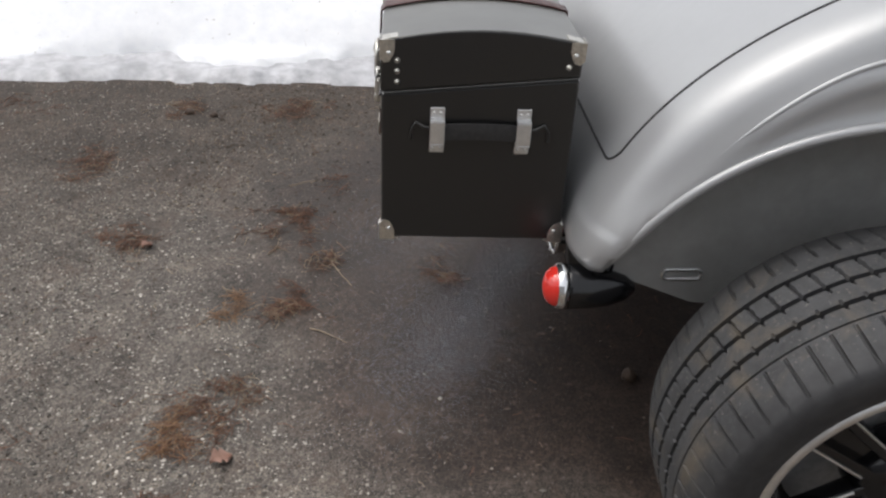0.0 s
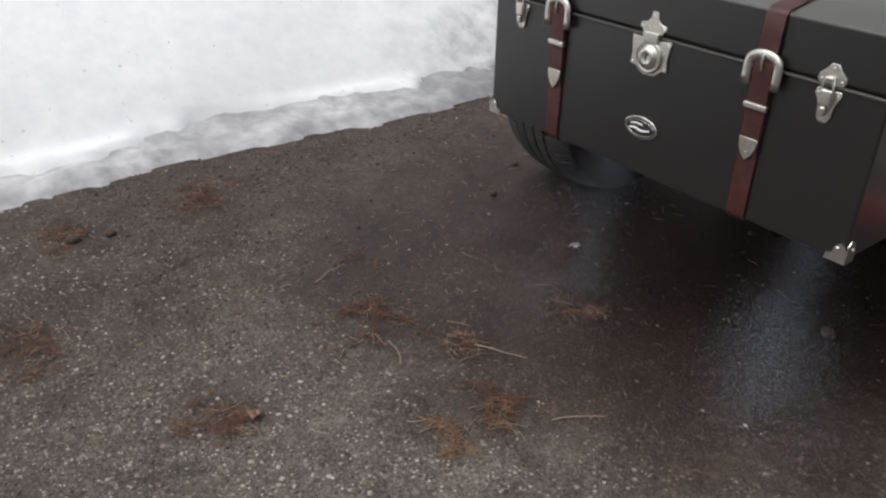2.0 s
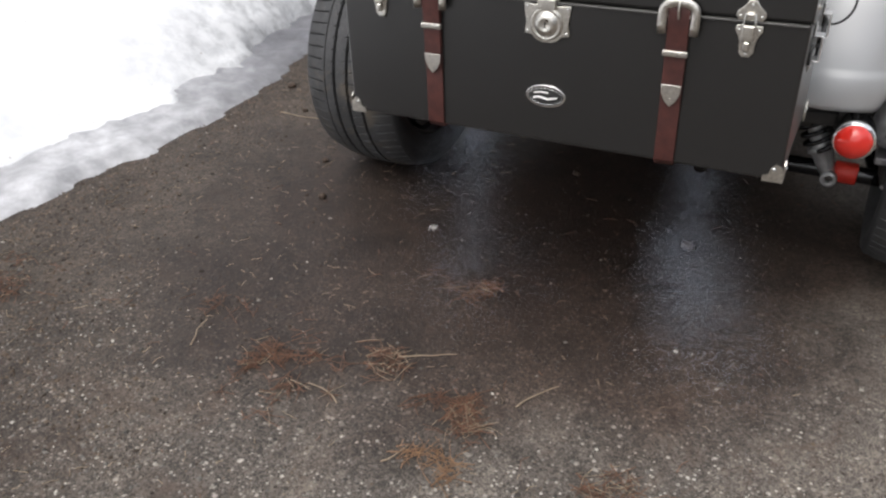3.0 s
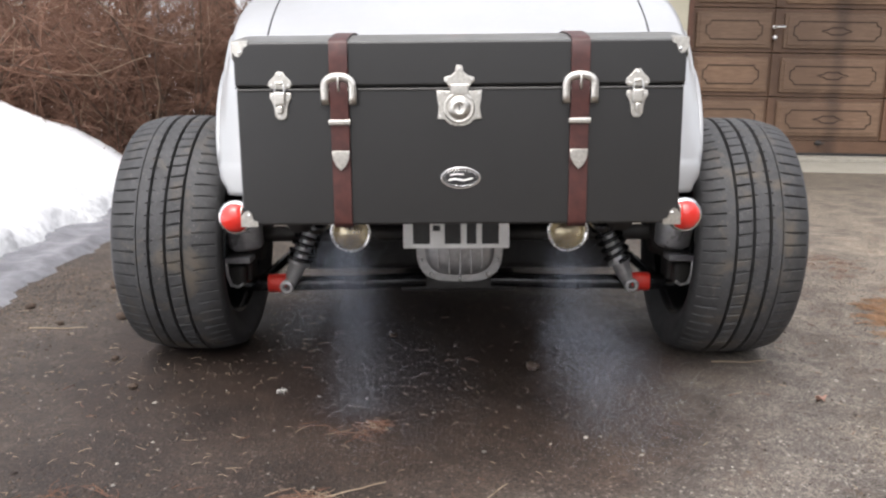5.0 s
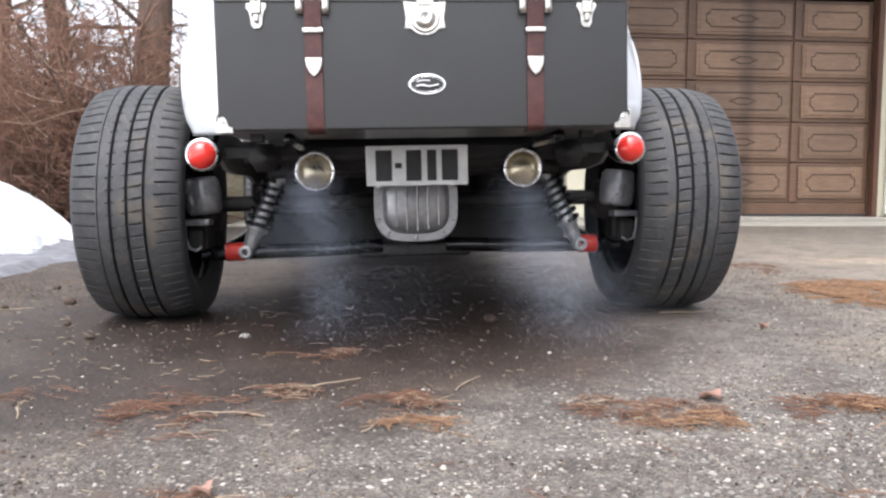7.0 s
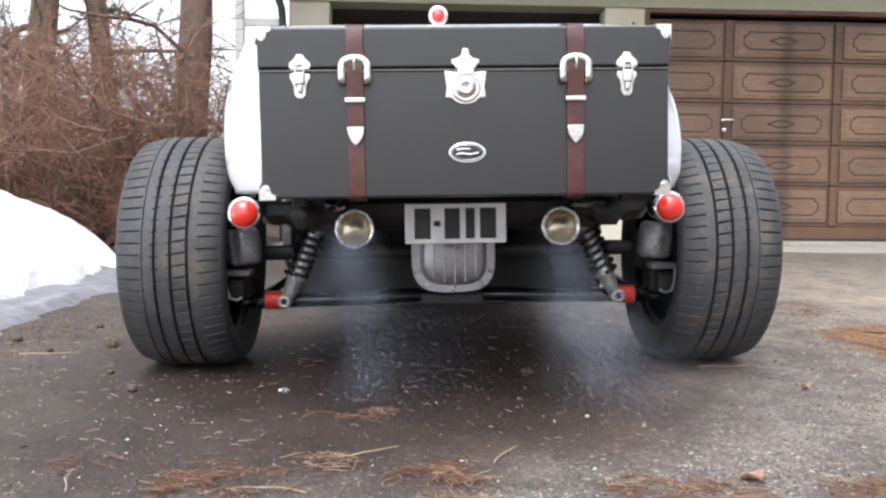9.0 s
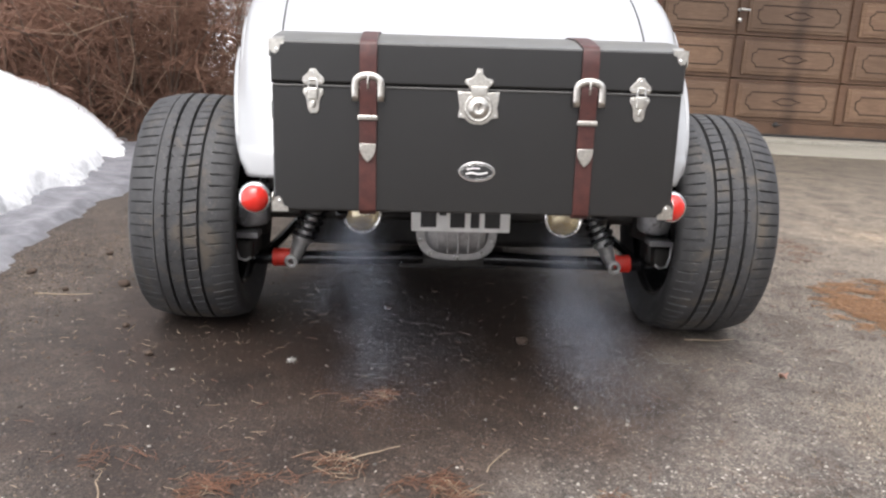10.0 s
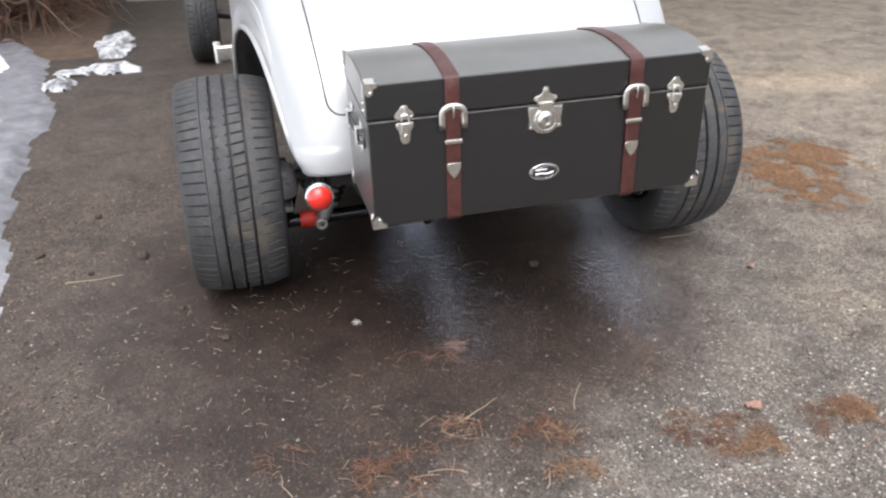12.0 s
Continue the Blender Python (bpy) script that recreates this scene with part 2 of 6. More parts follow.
def rubber_mat():
    """Black rubber; the running surface is grey with road dust."""
    m = grained("tyre_rubber", (0.024, 0.024, 0.0255), (0.042, 0.042, 0.043), 0.66, 55, bump_s=0.25, bump_d=0.002, big=6)
    b = bsdf(m)
    old = b.inputs["Base Color"].links[0].from_socket
    v = coords(m, "Object", (0, 1, 1))
    far = node(m, "ShaderNodeVectorMath")
    far.operation = "LENGTH"
    link(m, v, far.inputs[0])
    tread = ramp(m, far.outputs["Value"], [(0.343, (0, 0, 0)), (0.351, (1, 1, 1))])
    w = coords(m)
    dust = ramp(m, noise_tex(m, w, 24, 6, 0.75, 0.6), [(0.38, (0.05, 0.05, 0.05)), (0.66, (0.9, 0.9, 0.9))])
    grit = ramp(m, noise_tex(m, w, 160, 2, 0.6), [(0.62, (0, 0, 0)), (0.72, (0.6, 0.6, 0.6))])
    col = mix(m, mix(m, 1.0, tread, dust, "MULTIPLY"), old, (0.056, 0.057, 0.060))
    col = mix(m, mix(m, 1.0, tread, grit, "MULTIPLY"), col, (0.17, 0.155, 0.135))
    mud = ramp(m, noise_tex(m, w, 8, 5, 0.7, 0.8), [(0.50, (0, 0, 0)), (0.66, (0.75, 0.75, 0.75))])
    col = mix(m, mix(m, 1.0, tread, mud, "MULTIPLY"), col, (0.098, 0.082, 0.062))
    link(m, col, b.inputs["Base Color"])
    return m


def level_sheen(m):
    """Pale grey painted on upward faces, standing in for the sky's sheen."""
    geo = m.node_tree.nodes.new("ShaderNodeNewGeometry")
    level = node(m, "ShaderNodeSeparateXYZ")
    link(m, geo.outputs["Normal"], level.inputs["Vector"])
    top_sheen = ramp(m, level.outputs["Z"], [(0.55, (0, 0, 0)), (0.95, (1, 1, 1))])
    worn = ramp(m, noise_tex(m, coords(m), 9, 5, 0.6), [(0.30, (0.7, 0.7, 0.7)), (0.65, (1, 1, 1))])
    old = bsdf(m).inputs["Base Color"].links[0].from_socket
    link(m, mix(m, mix(m, 1.0, top_sheen, worn, "MULTIPLY"), old, (0.092, 0.090, 0.081)), bsdf(m).inputs["Base Color"])


def crumb_mat():
    m = material("earth_crumb", (0.1, 0.07, 0.05), 0.9)
    geo = m.node_tree.nodes.new("ShaderNodeNewGeometry")
    tones = [(0.0, (0.022, 0.016, 0.012)), (0.45, (0.06, 0.042, 0.030)), (0.80, (0.12, 0.088, 0.062)), (0.95, (0.16, 0.125, 0.092)), (1.0, (0.21, 0.18, 0.145))]
    link(m, ramp(m, geo.outputs["Random Per Island"], tones), bsdf(m).inputs["Base Color"])
    return m


def chip_mat():
    m = material("stone_chip", (0.3, 0.28, 0.25), 0.75)
    geo = m.node_tree.nodes.new("ShaderNodeNewGeometry")
    link(m, ramp(m, geo.outputs["Random Per Island"], [(0.0, (0.05, 0.045, 0.04)), (0.45, (0.15, 0.14, 0.125)), (0.75, (0.23, 0.21, 0.18)), (1.0, (0.46, 0.43, 0.375))]), bsdf(m).inputs["Base Color"])
    return m


M = dict(
    asphalt=asphalt(), snow=snow_mat(), paint=paint_mat(),
    leather=grained("black_leatherette", (0.0058, 0.0055, 0.0053), (0.0108, 0.0103, 0.0100), 0.46, 420, bump_s=0.22, bump_d=0.0005, big=5, spec=0.35, coat=0.8),
    piping=grained("piping_highlight", (0.050, 0.048, 0.046), (0.075, 0.072, 0.069), 0.4, 200, bump_s=0.2, bump_d=0.0005, big=12),
    strap=grained("brown_leather", (0.046, 0.014, 0.012), (0.085, 0.028, 0.023), 0.42, 60, bump_s=0.3, bump_d=0.001, big=22),
    nickel=grained("nickel", (0.80, 0.775, 0.72), (0.52, 0.50, 0.45), 0.32, 190, 1.0, 0.40, 0.0012, big=45),
    steel=grained("brushed_steel", (0.82, 0.82, 0.81), (0.70, 0.70, 0.69), 0.42, 120, 1.0, 0.1, 0.001, big=20),
    chrome=material("chrome", (0.82, 0.82, 0.82), 0.08, 1.0),
    alloy=grained("cast_alloy", (0.52, 0.52, 0.52), (0.38, 0.38, 0.38), 0.36, 70, 0.65, 0.2, 0.002, big=9),
    hub_grey=grained("hub_grey", (0.36, 0.36, 0.37), (0.24, 0.24, 0.25), 0.30, 60, 0.35, 0.15, 0.002, big=12),
    brass=grained("sooty_brass", (0.70, 0.62, 0.44), (0.46, 0.39, 0.26), 0.30, 50, 1.0, 0.1, 0.001, big=18),
    rubber=rubber_mat(),
    black=grained("black_enamel", (0.006, 0.006, 0.007), (0.010, 0.010, 0.011), 0.16, 40, bump_s=0.08, bump_d=0.001, big=6),
    chassis=grained("chassis_black", (0.014, 0.013, 0.013), (0.032, 0.029, 0.026), 0.6, 30, bump_s=0.2, bump_d=0.002, big=7),
    grey_panel=grained("grey_inner_panel", (0.25, 0.245, 0.235), (0.30, 0.295, 0.285), 0.5, 30, bump_s=0.05, bump_d=0.001, big=4),
    dark_gap=material("dark_joint", (0.012, 0.012, 0.012), 0.7),
    red=material("red_lens", (0.70, 0.028, 0.018), 0.16, 0.0, 0.6, 0.6),
    red_paint=grained("red_bushing_paint", (0.78, 0.045, 0.028), (0.66, 0.035, 0.022), 0.4, 40, bump_s=0.05, bump_d=0.001, big=12),
    plate=grained("plate_white", (0.88, 0.88, 0.86), (0.82, 0.82, 0.80), 0.45, 40, bump_s=0.05, bump_d=0.001, big=14),
    ink=grained("plate_black", (0.016, 0.016, 0.016), (0.03, 0.03, 0.03), 0.5, 40, bump_s=0.05, bump_d=0.001, big=14),
    wall=grained("beige_render", (0.50, 0.47, 0.36), (0.44, 0.41, 0.32), 0.85, 60, bump_s=0.3, bump_d=0.004, big=1.2),
    blocker_grey=grained("grey_blocker", (0.30, 0.30, 0.31), (0.25, 0.25, 0.26), 0.8, 30, bump_s=0.2, bump_d=0.003, big=1.0),
    lintel=grained("green_grey_board", (0.30, 0.29, 0.20), (0.25, 0.24, 0.17), 0.75, 30, bump_s=0.2, bump_d=0.003, big=1.0, stretch=(0.3, 1, 3)),
    white_trim=grained("white_trim", (0.72, 0.72, 0.70), (0.66, 0.66, 0.64), 0.5, 30, bump_s=0.1, bump_d=0.002, big=2),
    concrete=grained("concrete", (0.29, 0.272, 0.228), (0.20, 0.188, 0.158), 0.85, 45, bump_s=0.4, bump_d=0.004, big=1.5),
    door=door_wood("garage_door_wood", (0.118, 0.070, 0.043), (0.192, 0.124, 0.080)),
    door_rail=door_wood("garage_rail_wood", (0.076, 0.041, 0.024), (0.120, 0.069, 0.042)),
    door_dark=door_wood("garage_frame_wood", (0.075, 0.034, 0.021), (0.115, 0.054, 0.033)),
    groove=material("carved_groove", (0.036, 0.020, 0.014), 0.8),
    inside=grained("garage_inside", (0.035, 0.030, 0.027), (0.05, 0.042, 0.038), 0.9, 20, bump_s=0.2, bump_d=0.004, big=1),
    bark=grained("bark", (0.075, 0.050, 0.037), (0.14, 0.092, 0.066), 0.95, 16, bump_s=0.9, bump_d=0.03, big=1.6, stretch=(1, 1, 0.3)),
    twig=grained("bare_twig", (0.135, 0.066, 0.042), (0.205, 0.112, 0.074), 0.9, 25, bump_s=0.3, bump_d=0.002, big=0.7),
    twig_pale=grained("pale_twig", (0.33, 0.24, 0.17), (0.25, 0.17, 0.12), 0.9, 25, bump_s=0.3, bump_d=0.002, big=0.7),
    needle_green=grained("pine_needles_green", (0.045, 0.062, 0.026), (0.085, 0.10, 0.045), 0.8, 8, bump_s=0.1, bump_d=0.002, big=0.8),
    needle=grained("dead_pine_needles", (0.215, 0.108, 0.064), (0.095, 0.048, 0.032), 0.8, 30, bump_s=0.1, bump_d=0.001, big=4),
    straw=grained("dry_straw", (0.36, 0.29, 0.205), (0.24, 0.175, 0.12), 0.8, 30, bump_s=0.1, bump_d=0.001, big=4),
    soil=grained("leaf_litter_soil", (0.048, 0.032, 0.022), (0.105, 0.066, 0.042), 0.95, 12, bump_s=0.8, bump_d=0.02, big=1.2),
    smoke=material("smoke_haze", (0.50, 0.555, 0.66), 0.9),
    chip=chip_mat(),
    stone=grained("gravel_chip", (0.30, 0.28, 0.25), (0.22, 0.205, 0.185), 0.8, 60, bump_s=0.2, bump_d=0.001, big=20),
    cone=grained("dark_cone", (0.045, 0.032, 0.024), (0.09, 0.06, 0.042), 0.9, 80, bump_s=0.5, bump_d=0.003, big=20),
    ice=ice_mat(),
    grip=grained("worn_black_leather", (0.022, 0.022, 0.023), (0.045, 0.044, 0.043), 0.5, 150, bump_s=0.3, bump_d=0.001, big=14),
    needle_pale=grained("orange_dry_needles", (0.37, 0.215, 0.115), (0.15, 0.080, 0.046), 0.8, 60, bump_s=0.1, bump_d=0.001, big=5),
    crumb=crumb_mat(),
    leaf=grained("dead_leaf", (0.36, 0.22, 0.17), (0.27, 0.155, 0.115), 0.8, 60, bump_s=0.3, bump_d=0.002, big=20),
    white_bit=grained("white_scrap", (0.52, 0.51, 0.48), (0.40, 0.39, 0.36), 0.7, 60, bump_s=0.2, bump_d=0.001, big=20),
    seat=grained("grey_upholstery", (0.34, 0.34, 0.34), (0.27, 0.27, 0.27), 0.55, 120, bump_s=0.2, bump_d=0.001, big=5),
)
glass = material("clear_glass", (0.9, 0.92, 0.92), 0.02)
bsdf(glass).inputs["Transmission Weight"].default_value = 1.0
M["glass"] = glass
level_sheen(M["leather"])
bsdf(M["leather"]).inputs["Coat Roughness"].default_value = 0.30
bsdf(M["leather"]).inputs["Sheen Weight"].default_value = 0.06
bsdf(M["leather"]).inputs["Sheen Roughness"].default_value = 0.45
bsdf(M["leather"]).inputs["Sheen Tint"].default_value = (1.0, 0.98, 0.93, 1)
bsdf(M["leather"]).inputs["Coat IOR"].default_value = 1.48


# ---- mesh helpers ----
def obj(name, bm, mat, parent=None, label="", smooth=True):
    me = bpy.data.meshes.new(name)
    bmesh.ops.recalc_face_normals(bm, faces=bm.faces[:])
    bm.to_mesh(me)
    bm.free()
    if smooth:
        me.shade_smooth()
    me.materials.append(M[mat] if isinstance(mat, str) else mat)
    ob = new(name, me)
    if parent is not None:
        ob.parent = parent
    if label:
        ob["label"] = label
    if smooth and len(me.polygons) < 4000:
        w = ob.modifiers.new("flat_faces", "WEIGHTED_NORMAL")
        w.keep_sharp, w.weight = True, 60
    return ob


def part(name, bm, mat, parent, label="", smooth=True):
    return obj(name, bm, mat, parent, label, smooth)


def thing(name, label, category, m=None, group="", kind=""):
    ob = new(name)
    ob.empty_display_size = 0.1
    ob.matrix_world = m or Matrix()
    return tagged(ob, label, category, group, kind)


def add_box(bm, c, s, bevel=0.0, rot=None, segs=2):
    r = bmesh.ops.create_cube(bm, size=1.0)
    vs = r["verts"]
    bmesh.ops.scale(bm, vec=s, verts=vs)
    if bevel:
        es = list({e for v in vs for e in v.link_edges})
        rb = bmesh.ops.bevel(bm, geom=es, offset=bevel, segments=segs, affect="EDGES", profile=0.5)
        vs = list({v for f in rb["faces"] for v in f.verts} | {v for v in vs if v.is_valid})
    mt = Matrix.Translation(c) @ (rot if rot else Matrix())
    bmesh.ops.transform(bm, matrix=mt, verts=vs)
    return vs


def box(c, s, bevel=0.0, rot=None, segs=2):
    bm = bmesh.new()
    add_box(bm, c, s, bevel, rot, segs)
    return bm


def add_lathe(bm, profile, n=32, m=None, closed_ends=True):
    """Revolve (radius, height) points about z, then place by m."""
    m = m or Matrix()
    rings = []
    for r, h in profile:
        if r < 1e-6:
            rings.append([bm.verts.new(m @ Vector((0, 0, h)))])
        else:
            rings.append([bm.verts.new(m @ Vector((r * math.cos(2 * math.pi * i / n), r * math.sin(2 * math.pi * i / n), h))) for i in range(n)])
    for a, b in zip(rings, rings[1:]):
        for i in range(n):
            j = (i + 1) % n
            if len(a) == 1 and len(b) == 1:
                continue
            if len(a) == 1:
                bm.faces.new((a[0], b[i], b[j]))
            elif len(b) == 1:
                bm.faces.new((a[i], b[0], a[j]))
            else:
                bm.faces.new((a[i], b[i], b[j], a[j]))
    return bm


def lathe(profile, n=32, m=None):
    return add_lathe(bmesh.new(), profile, n, m)


def add_tube(bm, pts, r, n=8, cap=True, taper=None, flat=1.0):
    """A tube through points, radius r (or tapering to taper)."""
    pts = [Vector(p) for p in pts]
    up = Vector((0, 0, 1))
    rings = []
    side = None
    for i, p in enumerate(pts):
        d = (pts[min(i + 1, len(pts) - 1)] - pts[max(i - 1, 0)]).normalized()
        if side is None:
            ref = up if abs(d.z) < 0.9 else Vector((1, 0, 0))
            side = d.cross(ref).normalized()
        else:
            side = (side - d * side.dot(d)).normalized()
        other = d.cross(side)
        rr = r if taper is None else r + (taper - r) * i / (len(pts) - 1)
        rings.append([bm.verts.new(p + rr * (math.cos(2 * math.pi * k / n) * side + flat * math.sin(2 * math.pi * k / n) * other)) for k in range(n)])
    for a, b in zip(rings, rings[1:]):
        for k in range(n):
            bm.faces.new((a[k], a[(k + 1) % n], b[(k + 1) % n], b[k]))
    if cap:
        bm.faces.new(rings[0][::-1])
        bm.faces.new(rings[-1])
    return bm


def tube(pts, r, n=8, cap=True, taper=None, flat=1.0):
    return add_tube(bmesh.new(), pts, r, n, cap, taper, flat)


def add_plate(bm, outline, y0, depth, bevel=0.0):
    """A flat plate in the xz plane, outline (x, z), front at y0 facing -y, with thickness to +y."""
    f = bm.faces.new([bm.verts.new((x, y0, z)) for x, z in outline])
    r = bmesh.ops.extrude_face_region(bm, geom=[f])
    vs = [v for v in r["geom"] if isinstance(v, bmesh.types.BMVert)]
    bmesh.ops.translate(bm, vec=(0, depth, 0), verts=vs)
    if bevel:
        es = [e for e in f.edges] if f.is_valid else []
        if es:
            bmesh.ops.bevel(bm, geom=es, offset=bevel, segments=2, affect="EDGES", profile=0.5)
    return bm


def plate(outline, y0, depth, bevel=0.0):
    return add_plate(bmesh.new(), outline, y0, depth, bevel)


def add_dome(bm, c, r, h, m=None, n=12):
    """A domed rivet facing -y at c."""
    mt = Matrix.Translation(c) @ Matrix.Rotation(radians(90), 4, "X")
    return add_lathe(bm, [(r, 0)] + [(r * math.cos(a), h * math.sin(a)) for a in (0.3, 0.7, 1.1)] + [(0, h)], n, mt)


def ellipse(rx, rz, cx=0.0, cz=0.0, n=32):
    return [(cx + rx * math.cos(2 * math.pi * i / n), cz + rz * math.sin(2 * math.pi * i / n)) for i in range(n)]


def spow(v, p):
    return math.copysign(abs(v) ** p, v)


def smooth01(a, b, v):
    t = min(1.0, max(0.0, (v - a) / (b - a)))
    return t * t * (3 - 2 * t)


FACE_Y = Matrix.Rotation(radians(90), 4, "X")     # local +z to world -y
SIDE_X = Matrix.Rotation(radians(90), 4, "Y")     # local +z to world +x

# ---- setting: ground, snow, soil ----
def ground_z(x, y):
    """The drive rises a little under the car's right-hand wheel."""
    return 0.019 * smooth01(0.1, 0.9, x) + 0.004 * noise.noise(Vector((x * 0.9, y * 0.9, 3.1)))


def sheet(name, xs, ys, zf, mat, keep=None):
    bm = bmesh.new()
    grid = [[bm.verts.new((x, y, zf(x, y))) for x in xs] for y in ys]
    for j in range(len(ys) - 1):
        for i in range(len(xs) - 1):
            if keep is None or keep(0.5 * (xs[i] + xs[i + 1]), 0.5 * (ys[j] + ys[j + 1])):
                bm.faces.new((grid[j][i], grid[j][i + 1], grid[j + 1][i + 1], grid[j + 1][i]))
    for v in [v for v in bm.verts if not v.link_faces]:
        bm.verts.remove(v)
    return obj(name, bm, mat)


def spread(lo, hi, step):
    n = int(round((hi - lo) / step))
    return [lo + (hi - lo) * i / n for i in range(n + 1)]


far_lo, far_hi = [-420, -160, -60, -25, -12], [14, 25, 60, 160, 420]
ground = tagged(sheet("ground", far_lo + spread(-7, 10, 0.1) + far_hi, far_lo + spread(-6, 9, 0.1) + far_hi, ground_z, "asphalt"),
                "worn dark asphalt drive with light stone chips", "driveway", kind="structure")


def snow_edge(y):
    e = -1.635 - 0.13 * smooth01(0.9, 1.9, y) + 0.045 * noise.noise(Vector((0.3, y * 1.7, 0.5))) + 0.045 * noise.noise(Vector((7.3, y * 5.0, 0.5))) + 0.022 * noise.noise(Vector((2.3, y * 15.0, 0.5)))
    return e + snow_bend(y)


def snow_bend(y):
    return -0.22 * smooth01(2.8, 4.2, y) - 0.5 * smooth01(4.0, 5.6, y)


def bank_z(x, y):
    d0 = snow_bend(y) - 1.90 - 0.12 * smooth01(1.0, 2.4, y) - x + 0.07 * noise.noise(Vector((x, y, 5)))
    d = snow_edge(y) - 0.14 - 0.05 * smooth01(-0.5, 0.5, y) - 0.05 * smooth01(1.0, 2.4, y) - x + 0.08 * noise.noise(Vector((x * 3, y * 3, 9))) + 0.045 * noise.noise(Vector((x * 11, y * 11, 9)))
    if d <= 0:
        return -0.03
    h = 0.055 * smooth01(0, 0.05, d) + 0.62 * (1 - math.exp(-max(0, d0) / 0.72)) + 0.16 * smooth01(0.5, 3.0, d)
    h += 0.018 * noise.noise(Vector((x * 1.6, y * 1.6, 2))) * smooth01(0, 0.4, d) + (0.007 + 0.014 * smooth01(1.0, 2.0, y)) * noise.noise(Vector((x * 9, y * 9, 4))) * smooth01(0, 0.2, d)
    return h * (1 + 0.12 * smooth01(0.8, 2.6, y)) * (1 - smooth01(4.9, 5.9, y)) - 0.03 * smooth01(5.4, 5.9, y)


def crust_z(x, y):
    d = snow_edge(y) - x
    if d <= -0.03:
        return -0.02
    return (0.030 + 0.018 * noise.noise(Vector((x * 8, y * 8, 1)))) * smooth01(-0.03, 0.05, d) * (1 - smooth01(5.0, 5.7, y)) + 0.02 * smooth01(0.1, 0.4, d) * (1 - smooth01(3.5, 5.0, y))


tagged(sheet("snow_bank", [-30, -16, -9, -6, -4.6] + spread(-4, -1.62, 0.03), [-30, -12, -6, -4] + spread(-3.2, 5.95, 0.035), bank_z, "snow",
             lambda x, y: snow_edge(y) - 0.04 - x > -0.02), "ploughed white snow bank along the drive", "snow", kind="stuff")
tagged(sheet("ice_crust", spread(-2.6, -1.45, 0.025), [-12, -6, -4] + spread(-3.2, 5.8, 0.03), crust_z, "ice",
             lambda x, y: -0.06 < snow_edge(y) - x < 0.75), "grey dirty ice crust at the foot of the snow", "ice", kind="stuff")


def snow_patch(cx, cy, rx, ry, seed):
    def z(x, y):
        q = ((x - cx) / rx) ** 2 + ((y - cy) / ry) ** 2
        q += 1.3 * noise.noise(Vector((x * 5.2, y * 5.2, seed))) + 1.1 * noise.noise(Vector((x * 12, y * 12, seed)))
        return max(soil_z(x, y), ground_z(x, y)) + 0.010 + 0.03 * (1 - q) if q < 1 else -0.05
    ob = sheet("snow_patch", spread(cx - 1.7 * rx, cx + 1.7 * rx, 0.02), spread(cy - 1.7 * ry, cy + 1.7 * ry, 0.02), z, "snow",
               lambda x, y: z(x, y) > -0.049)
    return tagged(ob, "thin melting snow patch on brown litter", "snow", "melting snow patches", "stuff")


def soil_z(x, y):
    inside = min(smooth01(-1.48, -1.80, x + 0.15 * noise.noise(Vector((x, y * 2.0, 1)))), smooth01(3.9, 4.6, y))
    far = smooth01(5.0, 5.8, y)
    return -0.03 + (0.05 + 0.11 * smooth01(-1.8, -2.6, x) * far) * inside + (0.012 + 0.038 * far) * noise.noise(Vector((x * 1.5, y * 1.5, 6))) * inside + 0.015 * inside * noise.noise(Vector((x * 7, y * 7, 6)))


tagged(sheet("soil", [-40, -20, -12] + spread(-9, -1.0, 0.08), spread(2.7, 9.6, 0.08) + [14, 30], soil_z, "soil"),
       "brown soil with dead leaves under the hedge", "soil", kind="structure")

for args in ((-1.57, 4.62, 0.12, 0.42, 1.0), (-1.55, 3.90, 0.30, 0.11, 2.0), (-1.82, 3.60, 0.10, 0.16, 3.0)):
    snow_patch(*args)


def field_z(x, y):
    return 0.12 + 0.05 * noise.noise(Vector((x * 0.4, y * 0.4, 8))) + 0.02 * max(0, y - 9)


tagged(sheet("snow_field", [-160, -80, -40, -20] + spread(-12, -3.6, 0.4), spread(8.4, 16, 0.4) + [24, 50, 110], field_z, "snow"), "open snow behind the hedge", "snow", kind="stuff")

# ---- garage building ----
DY = 8.09           # plane of the garage door
wall_front = 7.98


def setting(name, bm, mat, label, category):
    return tagged(obj(name, bm, mat, smooth=False), label, category, kind="structure")


def wall_box(name, x0, x1, z0, z1, y0=wall_front, y1=8.30, mat="wall", label="beige rendered garage wall", cat="wall"):
    return setting(name, box(((x0 + x1) / 2, (y0 + y1) / 2, (z0 + z1) / 2), (x1 - x0, y1 - y0, z1 - z0), 0.006), mat, label, cat)


wall_box("wall_pillar", 2.18, 2.66, 0, 2.86, label="beige rendered pillar between two garage doors")
wall_box("wall_left", -1.60, -1.12, 0, 2.86)
wall_box("wall_right", 6.16, 7.3, 0, 2.86)
wall_box("lintel", -1.60, 7.3, 2.86, 3.32, 7.95, 8.32, "lintel", "green-grey painted board over the garage doors", "lintel")
wall_box("wall_gable", -1.60, 7.3, 3.32, 3.78, 8.0, 8.3)
wall_box("wall_end_left", -1.60, -1.35, 0, 3.78, 8.32, 14.5)
wall_box("wall_end_right", 7.05, 7.3, 0, 3.78, 8.32, 14.5)
wall_box("wall_back", -1.34, 7.04, 0, 3.78, 14.25, 14.5)
